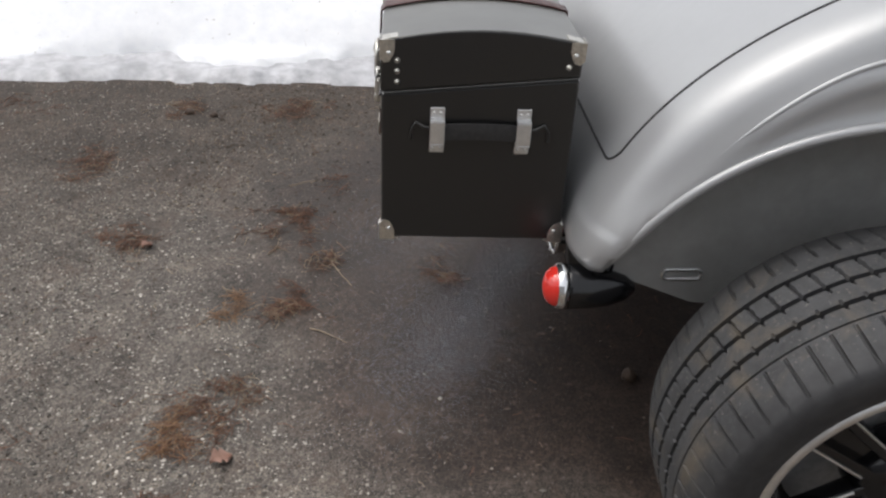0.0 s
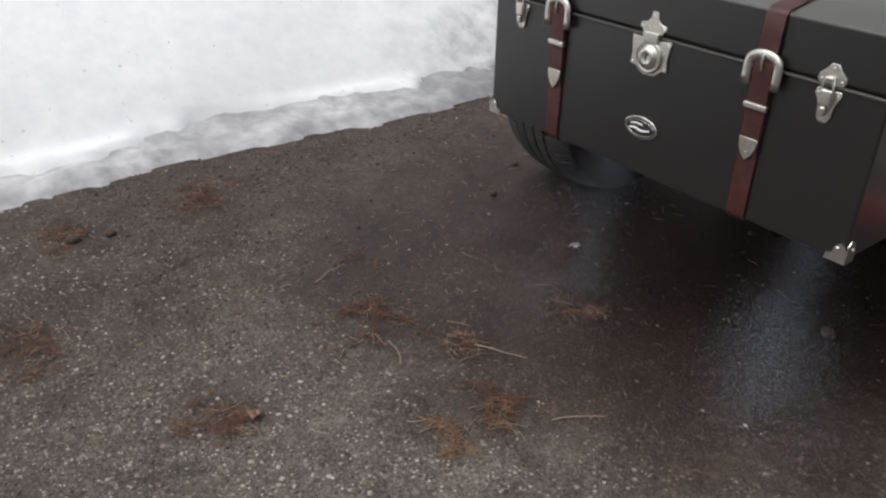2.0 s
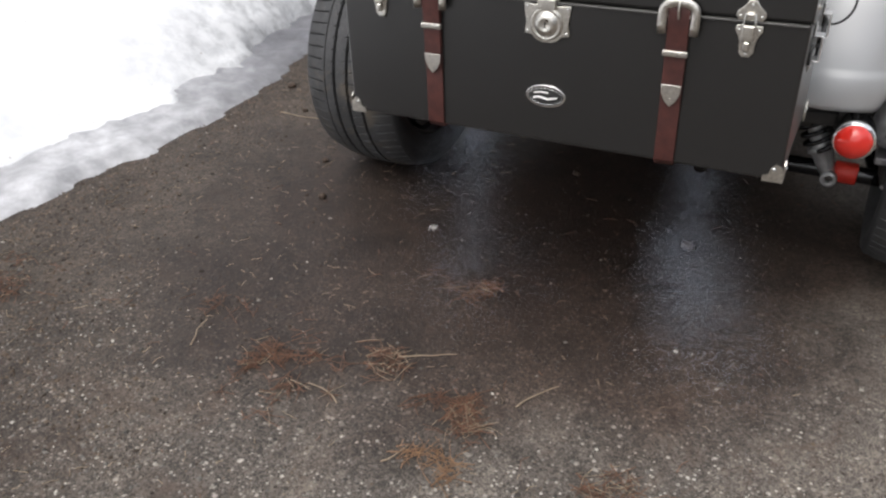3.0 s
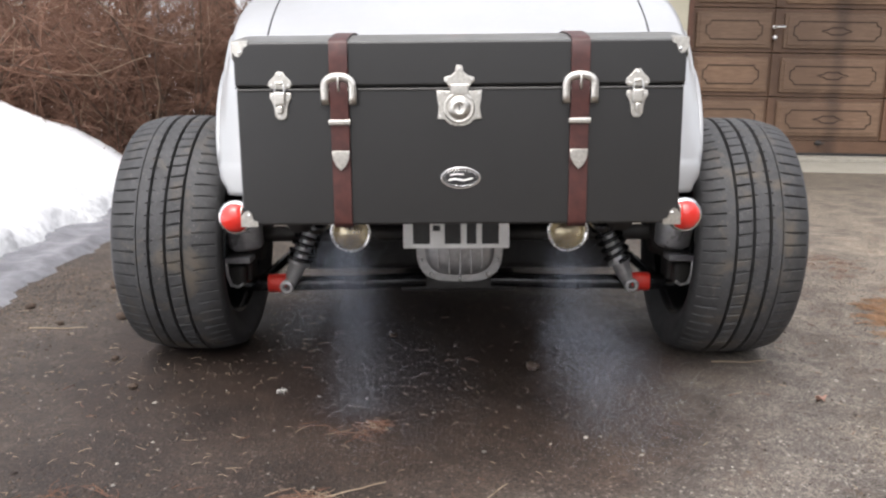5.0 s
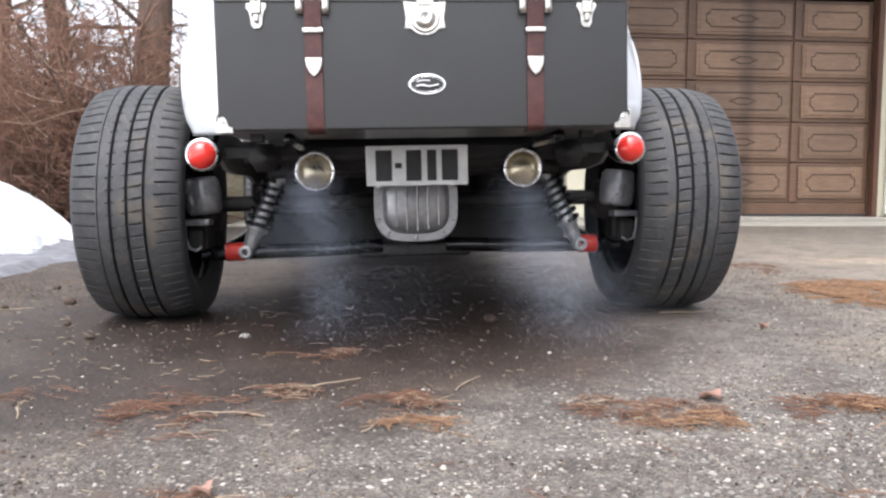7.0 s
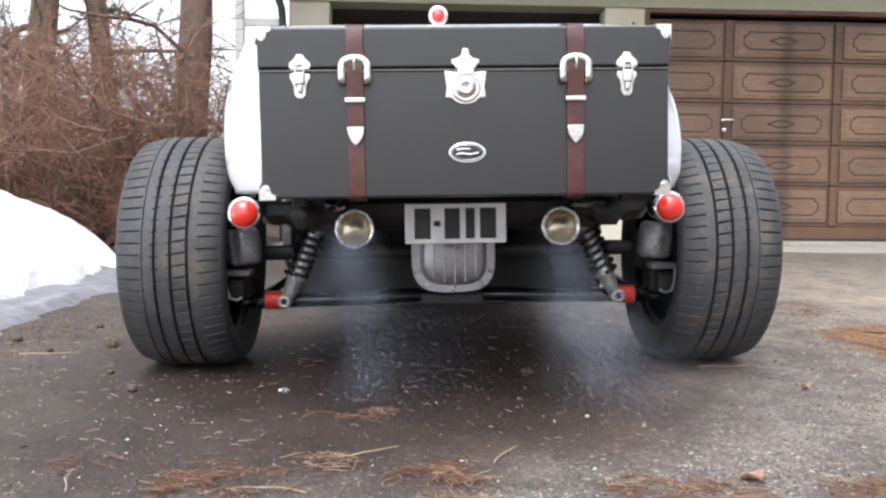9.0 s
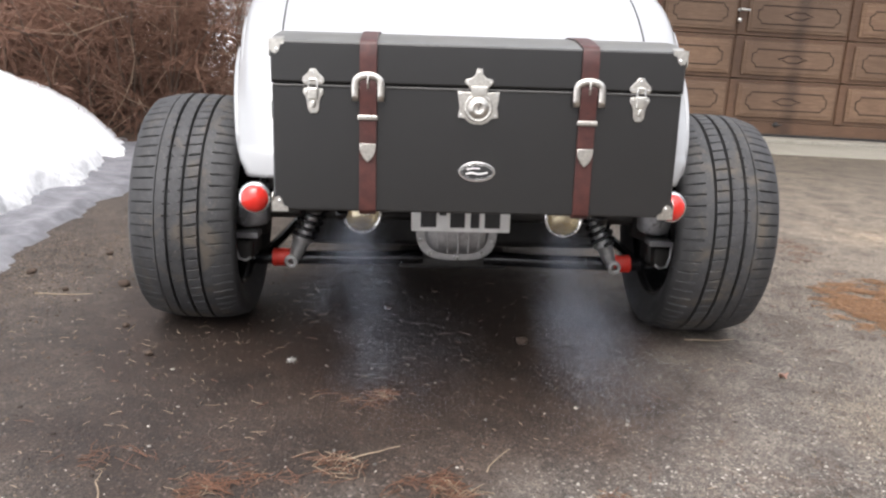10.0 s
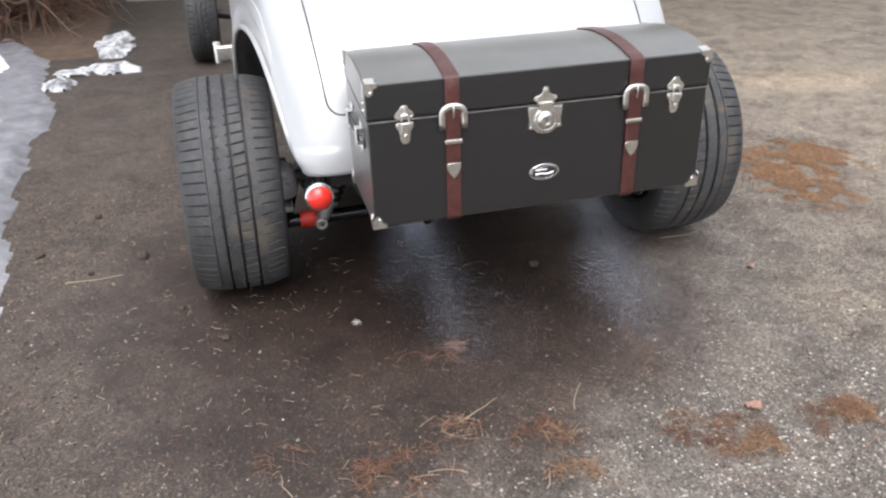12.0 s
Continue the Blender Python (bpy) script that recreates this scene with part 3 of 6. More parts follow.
# near-black divider, ceiling and lining sheets make the open bay read dark
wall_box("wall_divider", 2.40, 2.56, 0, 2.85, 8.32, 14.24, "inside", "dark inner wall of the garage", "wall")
setting("floor", box((2.85, 11.3, -0.02), (8.3, 5.86, 0.1), 0), "concrete", "concrete garage floor", "floor")
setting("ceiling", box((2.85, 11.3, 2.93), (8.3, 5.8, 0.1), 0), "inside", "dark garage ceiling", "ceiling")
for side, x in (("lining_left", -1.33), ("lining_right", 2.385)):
    setting(side, box((x, 11.2, 1.45), (0.02, 5.7, 2.8), 0), "inside", "near-black sheet lining the open garage", "wall lining")
setting("lining_back", box((0.5, 14.2, 1.45), (3.6, 0.02, 2.8), 0), "inside", "near-black sheet lining the open garage", "wall lining")
# roof out of view; overhang lengthened to shade the top of the door
setting("roof", box((2.85, 10.7, 3.86), (9.6, 8.2, 0.16), 0.02), "lintel", "flat garage roof out of view, overhang added for shade", "roof")
setting("apron", box((2.85, 7.13, -0.005), (9.0, 1.26, 0.06), 0.015), "concrete", "pale worn concrete apron before the garage", "apron")
setting("sill", box((2.85, 7.93, 0.02), (9.0, 0.34, 0.10), 0.02), "concrete", "pale concrete sill along the garage front", "sill")
for name, x0, x1 in (("trim", 2.66, 2.72), ("trim", 6.10, 6.17)):
    setting(name, box(((x0 + x1) / 2, 8.03, 1.45), (x1 - x0, 0.12, 2.80), 0.004), "door_dark", "dark red-brown door frame", "door frame")
setting("trim", box((4.41, 8.03, 2.835), (3.38, 0.12, 0.05), 0.004), "door_dark", "dark red-brown door frame", "door frame")

# dark strip standing in for the shaded gap between door and sill
setting("trim", box((4.41, DY - 0.006, 0.085), (3.38, 0.03, 0.03), 0.004), "dark_gap", "dark strip for the shaded gap under the garage door", "door seal")

garage_door = thing("garage_door", "brown wooden sectional garage door with carved panels", "garage door", kind="structure")
COLS = ((2.79, 3.66, False), (3.81, 5.03, True), (5.18, 6.03, False))
ROW_Z = [0.496 + 0.505 * i for i in range(5)]


def notched(x0, x1, z0, z1, c):
    """Outline of a rectangle with stepped-in corners."""
    return [(x0 + c, z0), (x1 - c, z0), (x1 - c * 0.75, z0 + c * 0.75), (x1, z0 + c), (x1, z1 - c), (x1 - c * 0.75, z1 - c * 0.75), (x1 - c, z1),
            (x0 + c, z1), (x0 + c * 0.75, z1 - c * 0.75), (x0, z1 - c), (x0, z0 + c), (x0 + c * 0.75, z0 + c * 0.75)]


section = part("board", box((4.41, DY + 0.04, 0.125), (3.38, 0.05, 0.235), 0.006), "door_rail", garage_door, smooth=False)
for zc in ROW_Z:
    part("board", box((4.41, DY + 0.04, zc), (3.38, 0.05, 0.497), 0.006), "door_rail", garage_door, smooth=False)
    for x0, x1, diamond in COLS:
        bm = box(((x0 + x1) / 2, DY + 0.006, zc), (x1 - x0, 0.026, 0.40), 0.012)
        add_box(bm, ((x0 + x1) / 2, DY - 0.008, zc), (x1 - x0 - 0.07, 0.016, 0.33), 0.007)
        panel = part("panel", bm, "door", garage_door, smooth=False)
        ring = notched(x0 + 0.11, x1 - 0.11, zc - 0.105, zc + 0.105, 0.055)
        bm = tube([(x, DY - 0.0165, z) for x, z in ring + ring[:2]], 0.0072, 5)
        part("carved_line", bm, "groove", panel, smooth=False)
        if diamond:
            xc = (x0 + x1) / 2
            dia = [(xc - 0.18, zc), (xc - 0.10, zc + 0.018), (xc - 0.07, zc + 0.040), (xc + 0.07, zc + 0.040), (xc + 0.10, zc + 0.018), (xc + 0.18, zc), (xc + 0.10, zc - 0.018), (xc + 0.07, zc - 0.040), (xc - 0.07, zc - 0.040), (xc - 0.10, zc - 0.018)]
            part("carved_diamond", tube([(x, DY - 0.0165, z) for x, z in dia + dia[:2]], 0.0072, 5), "groove", panel, smooth=False)
    for xs in (3.735, 5.105):
        part("stile", box((xs, DY + 0.004, zc), (0.085, 0.03, 0.49), 0.008), "door_rail", garage_door, smooth=False)
bm = lathe([(0.012, 0), (0.012, 0.030), (0.024, 0.036), (0.026, 0.048), (0.016, 0.058), (0, 0.060)], 16, Matrix.Translation((3.69, DY - 0.010, 1.425)) @ FACE_Y)
add_tube(bm, [(3.69, DY - 0.01, 1.545), (3.69, DY - 0.06, 1.545), (3.72, DY - 0.065, 1.547), (3.80, DY - 0.065, 1.545)], 0.012, 8)
add_lathe(bm, [(0.020, 0), (0.020, 0.006), (0, 0.008)], 14, Matrix.Translation((3.69, DY - 0.012, 1.545)) @ FACE_Y)
part("door_handle", bm, "steel", garage_door, "pale metal lever handle with round knob")
bm = tube([(4.28, DY - 0.02, 0.215), (4.30, DY - 0.045, 0.215), (4.38, DY - 0.045, 0.215), (4.40, DY - 0.02, 0.215)], 0.010, 8)
add_lathe(bm, [(0.035, 0), (0.035, 0.006), (0, 0.008)], 18, Matrix.Translation((4.34, DY + 0.014, 0.215)) @ FACE_Y)
part("pull_handle", bm, "chassis", garage_door, "small dark pull handle")

# wall lamp on the pillar
lamp = thing("wall_lamp", "small rusty carriage lamp on the beige pillar", "wall lamp")
part("bracket", box((2.50, wall_front - 0.012, 2.56), (0.07, 0.025, 0.18), 0.006), "brass", lamp)
bm = lathe([(0, -0.10), (0.02, -0.10), (0.055, -0.06), (0.05, 0.04), (0, 0.04)], 8, Matrix.Translation((2.50, wall_front - 0.11, 2.53)))
part("lantern", bm, "white_trim", lamp, "pale glass lantern")
bm = lathe([(0.075, 0), (0.065, 0.02), (0.02, 0.055), (0.012, 0.09), (0, 0.10)], 8, Matrix.Translation((2.50, wall_front - 0.11, 2.575)))
add_tube(bm, [(2.50, wall_front - 0.01, 2.61), (2.50, wall_front - 0.06, 2.67), (2.50, wall_front - 0.11, 2.665)], 0.008, 6)
part("cap", bm, "brass", lamp)

# unseen slab, added to keep sky light off the car's right flank
wall_box("wall_wing", 4.7, 4.95, 0, 3.3, -12.0, 0.9, "blocker_grey", "unseen grey blocker beside the drive")

# unseen slab behind the viewpoint, added to cut sky light and reflections
wall_box("wall_south", -14.0, 4.6, 0, 1.0, -9.3, -9.0, "blocker_grey", "unseen low grey blocker across the drive")

# white downpipe at the far corner and porch by the near corner
pipe = thing("downpipe", "white metal downpipe at the garage corner", "downpipe", kind="structure")
part("pipe", tube([(6.28, 7.90, 0.10), (6.28, 7.90, 3.76)], 0.055, 14), "white_trim", pipe)
part("shoe", tube([(6.28, 7.90, 0.22), (6.28, 7.88, 0.13), (6.28, 7.80, 0.08)], 0.058, 14), "white_trim", pipe)
for z in (0.6, 2.2, 3.6):
    part("clip", lathe([(0.060, -0.012), (0.064, 0), (0.060, 0.012)], 14, Matrix.Translation((6.28, 7.90, z))), "steel", pipe)
pipe2 = thing("downpipe", "black downpipe with a bent top at the garage corner", "downpipe", kind="structure")
part("pipe", tube([(-1.66, 7.92, 0.02), (-1.66, 7.92, 2.55), (-1.67, 7.90, 2.75), (-1.73, 7.86, 2.95), (-1.80, 7.82, 3.1), (-1.82, 7.82, 3.76)], 0.045, 14), "chassis", pipe2)
porch = thing("porch", "white porch post and rail beside the garage", "porch", kind="structure")
part("post", box((-2.19, 8.05, 1.70), (0.10, 0.10, 3.4), 0.008), "white_trim", porch, smooth=False)
part("rail", box((-1.92, 8.05, 2.62), (0.46, 0.07, 0.09), 0.006), "white_trim", porch, smooth=False)
part("rail", box((-1.92, 8.05, 3.38), (0.60, 0.12, 0.14), 0.006), "white_trim", porch, smooth=False)
part("panel", box((-1.90, 8.75, 1.25), (0.56, 0.06, 2.5), 0.004), "lintel", porch, smooth=False)


# ---- trees and hedge ----
def bend(rng, p, d, length, n, wander):
    pts = [p.copy()]
    d = d.normalized()
    for _ in range(n):
        d = (d + Vector((rng.gauss(0, wander), rng.gauss(0, wander), rng.gauss(0, wander)))).normalized()
        p = p + d * (length / n)
        pts.append(p.copy())
    return pts


def quick_tubes(name, lines, mat, n=3):
    """Many thin tapering branches as one mesh: (points, radius, tip radius)."""
    verts, faces = [], []
    for pts, r0, r1 in lines:
        base = len(verts)
        d = (pts[-1] - pts[0]).normalized()
        ref = Vector((0, 0, 1)) if abs(d.z) < 0.9 else Vector((1, 0, 0))
        s = d.cross(ref).normalized()
        o = d.cross(s)
        for i, p in enumerate(pts):
            r = r0 + (r1 - r0) * i / (len(pts) - 1)
            for k in range(n):
                a = 2 * math.pi * k / n
                verts.append(p + r * (math.cos(a) * s + math.sin(a) * o))
        for i in range(len(pts) - 1):
            for k in range(n):
                a, b = base + i * n + k, base + i * n + (k + 1) % n
                faces.append((a, b, b + n, a + n))
    me = bpy.data.meshes.new(name)
    me.from_pydata(verts, [], faces)
    me.shade_smooth()
    me.materials.append(M[mat])
    return new(name, me)


def hedge():
    rng = random.Random(11)
    brown, pale, stems = [], [], []
    for _ in range(290):
        x, y = -2.15 - 6.2 * rng.random() ** 1.25, rng.uniform(5.0, 7.6)
        top = rng.uniform(1.0, 2.2) + 0.9 * smooth01(-3.6, -5.2, x) * rng.random()
        st = bend(rng, Vector((x, y, 0.02)), Vector((rng.gauss(0, 0.25), rng.gauss(0, 0.25), 1)), top, 7, 0.14)
        stems.append((st, rng.uniform(0.008, 0.018), 0.004))
        for _ in range(30):
            i = rng.randint(1, 7)
            d = Vector((rng.gauss(0, 1), rng.gauss(0, 1), rng.gauss(0.15, 0.6)))
            br = bend(rng, st[i] + Vector((rng.gauss(0, 0.02),) * 3), d, rng.uniform(0.35, 0.95), 5, 0.22)
            (pale if rng.random() < 0.10 else brown).append((br, rng.uniform(0.004, 0.008), 0.0015))
            for _ in range(4):
                j = rng.randint(1, 5)
                d2 = (br[j] - br[j - 1]).normalized() + Vector((rng.gauss(0, 0.7), rng.gauss(0, 0.7), rng.gauss(0, 0.7)))
                tw = bend(rng, br[j], d2, rng.uniform(0.12, 0.42), 3, 0.25)
                brown.append((tw, rng.uniform(0.002, 0.0038), 0.001))
    tagged(quick_tubes("hedge_stems", stems, "bark", 5), "brown upright stems of a bare hedge", "hedge", kind="stuff")
    tagged(quick_tubes("hedge_twigs", brown, "twig", 3), "tangled reddish-brown bare twigs of a hedge", "hedge", kind="stuff")
    tagged(quick_tubes("hedge_pale_twigs", pale, "twig_pale", 3), "pale bare twigs sticking out of the hedge", "hedge", kind="stuff")


hedge()


def pine(x, y, r, height, seed, lo=1.9):
    rng = random.Random(seed)
    tree = thing("pine_tree", "tall pine with rough brown trunk and sparse green sprays", "tree", pose(x, y, 0.0), "pines behind the hedge")
    trunk_pts = [Vector((0.05 * math.sin(i * 1.3 + seed), 0.05 * math.cos(i * 0.9 + seed), height * i / 12 - 0.05)) for i in range(13)]
    bm = tube(trunk_pts, r * 1.12, 14, taper=r * 0.35)
    add_tube(bm, [(0, 0, -0.05), (0, 0, 0.15), (0, 0, 0.5)], r * 1.5, 14, taper=r * 1.05)
    part("trunk", bm, "bark", tree)
    limbs, leaves = [], []
    for _ in range(26):
        z = rng.uniform(lo, height)
        a = rng.uniform(0, 2 * math.pi)
        d = Vector((math.cos(a), math.sin(a), rng.uniform(-0.15, 0.35)))
        lb = bend(rng, Vector((0, 0, z)), d, rng.uniform(0.9, 2.2), 6, 0.16)
        limbs.append((lb, 0.035, 0.008))
        for _ in range(9):
            i = rng.randint(2, 6)
            tw = bend(rng, lb[i], Vector((rng.gauss(0, 1), rng.gauss(0, 1), rng.gauss(0, 0.5))), rng.uniform(0.3, 0.7), 4, 0.2)
            limbs.append((tw, 0.009, 0.003))
            for _ in range(64):
                k = rng.randint(1, 3)
                along = (tw[k + 1] - tw[k]).normalized()
                dd = (along * rng.uniform(0.2, 1.1) + Vector((rng.gauss(0, 0.6), rng.gauss(0, 0.6), rng.gauss(0.1, 0.6)))).normalized()
                q = tw[k].lerp(tw[k + 1], rng.random())
                leaves.append(([q, q + dd * rng.uniform(0.05, 0.10)], 0.0032, 0.001))
    for o, nm in ((quick_tubes("branchwork", limbs, "bark", 4), "branchwork"), (quick_tubes("crown", leaves, "needle_green", 3), "crown")):
        o.parent = tree
        o["kind"] = "stuff"


pine(-2.50, 7.1, 0.19, 9.0, 3)
pine(-4.20, 9.0, 0.15, 9.5, 5)
pine(-4.75, 8.6, 0.19, 9.0, 8)
pine(-6.3, 9.6, 0.2, 10.0, 12)
# ---- roadster ----
LEANING = Matrix.Translation((0, 0, 0.65)) @ Matrix.Rotation(radians(-1.4), 4, "Y") @ Matrix.Translation((0, 0, -0.65))
car = thing("roadster", "white open hot rod roadster with wide rear tyres", "car", LEANING)
AXLE_Y, WHEEL_R, WHEEL_X = 0.815, 0.357, 0.785
FRONT_Y, FRONT_R, FRONT_X = 4.05, 0.325, 0.905
ARCH = (0.835, 0.385, 0.482)          # centre y, z and radius of the wheel arch
Y_C, LEN, Z_0, HIGH, WIDE = 1.46, 1.10, 0.544, 0.618, 0.722
BOX, RISE_Y, RISE_X = 0.125, 2.1, 5.9        # squareness of the plan, of the deck, of the shoulders


def tail(phi, psi):
    """A point of the tail's skin: phi from the back (0) round to the side (90 degrees), psi from the hem (0) to the top (90)."""
    s = spow(math.sin(psi), 0.86)
    q_y = max(0.0, 1 - s ** RISE_Y) ** (1 / RISE_Y)
    q_x = max(0.0, 1 - s ** RISE_X) ** (1 / RISE_X)
    cy, sx = spow(math.cos(phi), BOX), spow(math.sin(phi), BOX)
    y = Y_C - LEN * q_y * cy
    z = Z_0 + HIGH * s
    taper = 0.850 + 0.005 * (1 - smooth01(0.05, 0.5, s)) * (1 - smooth01(0.30, 1.35, y)) + 0.150 * smooth01(0.30, 1.35, y)
    tuck = 1 - 0.022 * (1 - smooth01(0.0, 0.12, s)) ** 2
    x = WIDE * q_x * sx * taper * tuck
    # raised reveal that follows the arch and fades upwards
    r = math.hypot(y - ARCH[0], z - ARCH[1])
    if abs(x) > 0.4:
        x += math.copysign(0.008 * math.exp(-((r - 0.484 - 0.068 * smooth01(0.42, 0.75, y)) / 0.020) ** 2), x)
        x += math.copysign(0.006 * math.exp(-((r - ARCH[2]) / 0.012) ** 2), x)
    # proud band along the hem, outside the trunk
    y -= 0.004 * (1 - smooth01(0.108, 0.126, s)) * smooth01(0.450, 0.475, abs(x)) * abs(math.cos(phi)) ** 0.3
    return Vector((x, y - 0.022 * (1 - smooth01(0.0, 0.30, s)) * abs(math.cos(phi)), z))


def tail_mesh():
    bm = bmesh.new()
    n_s = 160
    right = [math.asin((0.92 * i / 26) ** (1 / BOX)) for i in range(27)]
    c0 = math.cos(right[-1]) ** BOX
    right += [math.acos((c0 * (1 - i / 70)) ** (1 / BOX)) for i in range(1, 71)]
    phis = [-p for p in reversed(right[1:])] + right
    n_p = len(phis) - 1
    grid = []
    for j in range(n_s + 1):
        psi = math.pi / 2 * (j / n_s)
        grid.append([bm.verts.new(tail(p, psi)) for p in phis])
    for j in range(n_s):
        for i in range(n_p):
            bm.faces.new((grid[j][i], grid[j][i + 1], grid[j + 1][i + 1], grid[j + 1][i]))

    def within(v):
        return abs(v.co.x) > 0.4 and math.hypot(v.co.y - ARCH[0], v.co.z - ARCH[1]) < ARCH[2]
    inner = {v for v in bm.verts if within(v)}
    bmesh.ops.delete(bm, geom=[f for f in bm.faces if all(v in inner for v in f.verts)], context="FACES")
    for v in bm.verts:
        if v.is_valid and v.link_faces and within(v):
            d = Vector((v.co.y - ARCH[0], v.co.z - ARCH[1]))
            d = d.normalized() * ARCH[2]
            v.co.y, v.co.z = ARCH[0] + d.x, ARCH[1] + d.y
    for v in [v for v in bm.verts if not v.link_faces]:
        bm.verts.remove(v)
    bmesh.ops.remove_doubles(bm, verts=bm.verts[:], dist=0.0004)
    return bm


body = part("body", tail_mesh(), "paint", car, "white painted tail with rolled wheel arches")
sol = body.modifiers.new("thickness", "SOLIDIFY")
sol.thickness, sol.offset = 0.004, -1


def side_x(y, z):
    """Half width of the tail at a place on its flank."""
    s = min(1.0, max(0.0, (z - Z_0) / HIGH))
    q_x = (1 - s ** RISE_X) ** (1 / RISE_X)
    q_y = (1 - s ** RISE_Y) ** (1 / RISE_Y)
    c = min(1.0, max(0.0, (Y_C - y) / (LEN * q_y)))
    sx = math.sqrt(max(0.0, 1 - c ** (2 / BOX))) ** BOX
    return WIDE * q_x * sx * (0.850 + 0.150 * smooth01(0.30, 1.35, y)) * (1 - 0.022 * (1 - smooth01(0.0, 0.12, s)) ** 2)


for sgn in (-1, 1):
    # rolled lip and inner well of the arch
    arc = [(ARCH[0] - ARCH[2] * math.cos(a), ARCH[1] + ARCH[2] * math.sin(a)) for a in [radians(20 + 140 * i / 40) for i in range(41)]]
    part("arch_lip", tube([(sgn * (side_x(y, z) + 0.012), y, z) for y, z in arc], 0.0085, 8), "paint", body)
    rib = []
    for i in range(36):
        ang = radians(24 + 74 * i / 35)
        r = 0.50
        for _ in range(8):
            yy = ARCH[0] - r * math.cos(ang)
            r = 0.489 + 0.085 * smooth01(0.42, 0.75, yy)
        yy, zz = ARCH[0] - r * math.cos(ang), ARCH[1] + r * math.sin(ang)
        rib.append((sgn * (side_x(yy, zz) + 0.0015), yy, zz))
    part("reveal_bead", tube(rib, 0.0045, 8), "paint", body)
    bm = bmesh.new()
    rows = []
    for y, z in arc:
        w = side_x(y, z) + 0.008
        rows.append([bm.verts.new((sgn * (w + (0.54 - w) * k / 4), y, z + 0.012 * k / 4)) for k in range(5)])
    for a, b in zip(rows, rows[1:]):
        for k in range(4):
            bm.faces.new((a[k], a[k + 1], b[k + 1], b[k]))
    well = part("inner_arch", bm, "chassis", body, "black inner wheel arch")
    sw = well.modifiers.new("thickness", "SOLIDIFY")
    sw.thickness = 0.003
    # closing panel between arch and frame rail
    ol = [(0.395, 0.525), (0.56, 0.462), (0.72, 0.45), (0.95, 0.45), (1.26, 0.40)] + [(y, z) for y, z in reversed(arc)]
    bm = bmesh.new()
    fa = bm.faces.new([bm.verts.new((sgn * 0.545, y, z)) for y, z in ol])
    ex = bmesh.ops.extrude_face_region(bm, geom=[fa])
    bmesh.ops.translate(bm, vec=(-sgn * 0.012, 0, 0), verts=[v for v in ex["geom"] if isinstance(v, bmesh.types.BMVert)])
    side_panel = part("inner_panel", bm, "grey_panel", body, "grey inner panel with a slotted hole", smooth=False)
    bm = tube([(sgn * 0.547, 0.508 + 0.010 * math.cos(a) + (0.050 if math.cos(a) > 0 else 0), 0.522 + 0.010 * math.sin(a)) for a in [2 * math.pi * i / 16 for i in range(18)]], 0.003, 6)
    part("slot_rim", bm, "steel", body)
    # hinge of the door
    bm = box((sgn * 0.765, 1.42, 0.665), (0.07, 0.035, 0.06), 0.008)
    add_lathe(bm, [(0, -0.04), (0.014, -0.04), (0.014, 0.04), (0, 0.04)], 12, Matrix.Translation((sgn * 0.79, 1.44, 0.665)))
    part("door_hinge", bm, "nickel", body, "polished door hinge")


def seam_line():
    """Joint of the rumble lid: up both flanks and round the lower corners."""
    def at(x, psi):
        lo, hi = 0.0, math.pi / 2
        for _ in range(50):
            mid = 0.5 * (lo + hi)
            if tail(mid, psi).x < x:
                lo = mid
            else:
                hi = mid
        return tail(lo, psi)
    def psi_of(z):
        return math.asin(((z - Z_0) / HIGH) ** (1 / 0.86))
    pts = []
    for i in range(40):
        k = i / 39
        pts.append(at(0.527 - 0.032 * k, psi_of(1.150 - 0.405 * k)))
    for i in range(1, 10):
        a = radians(90 * i / 9)
        pts.append(at(0.495 - 0.042 * (1 - math.cos(a)), psi_of(0.745 - 0.042 * math.sin(a))))
    for i in range(1, 12):
        pts.append(at(0.453 - 0.453 * i / 11 + 0.001, psi_of(0.703)))
    return pts


half = seam_line()
line = half + [Vector((-p.x, p.y, p.z)) for p in reversed(half[:-1])]
part("lid_joint", tube(line, 0.0024, 6), "dark_gap", body, "dark joint round the rear lid")

# cockpit sides, cowl, hood and grille shell
def loft(sections, close_ends=False):
    bm = bmesh.new()
    rings = [[bm.verts.new(p) for p in s] for s in sections]
    for a, b in zip(rings, rings[1:]):
        for k in range(len(a) - 1):
            bm.faces.new((a[k], a[k + 1], b[k + 1], b[k]))
    if close_ends:
        bm.faces.new(rings[0])
        bm.faces.new(rings[-1])
    return bm


def arch_section(y, w, z0, z1, n=28, p=3.6):
    return [(w * spow(math.cos(a), 2 / p), y, z0 + (z1 - z0) * spow(math.sin(a), 2 / p)) for a in [math.pi * i / n for i in range(n + 1)]]


for sgn in (-1, 1):
    secs = []
    for i in range(9):
        y = Y_C + 0.9 * i / 8
        w = WIDE - 0.05 * (i / 8) ** 2
        secs.append([(sgn * w * 0.87, y, Z_0), (sgn * w * 0.99, y, 0.62), (sgn * w, y, 0.80), (sgn * w * 0.985, y, 0.98), (sgn * w * 0.95, y, 1.06),
                     (sgn * w * 0.90, y, 1.075), (sgn * w * 0.87, y, 1.05), (sgn * w * 0.87, y, 0.60)])
    part("door", loft(secs, True), "paint", car, "white roadster door")
part("cowl", loft([arch_section(2.36 + 0.05 * i, WIDE - 0.055 - 0.012 * i, Z_0, 1.10 - 0.004 * i) for i in range(7)], True), "paint", car)
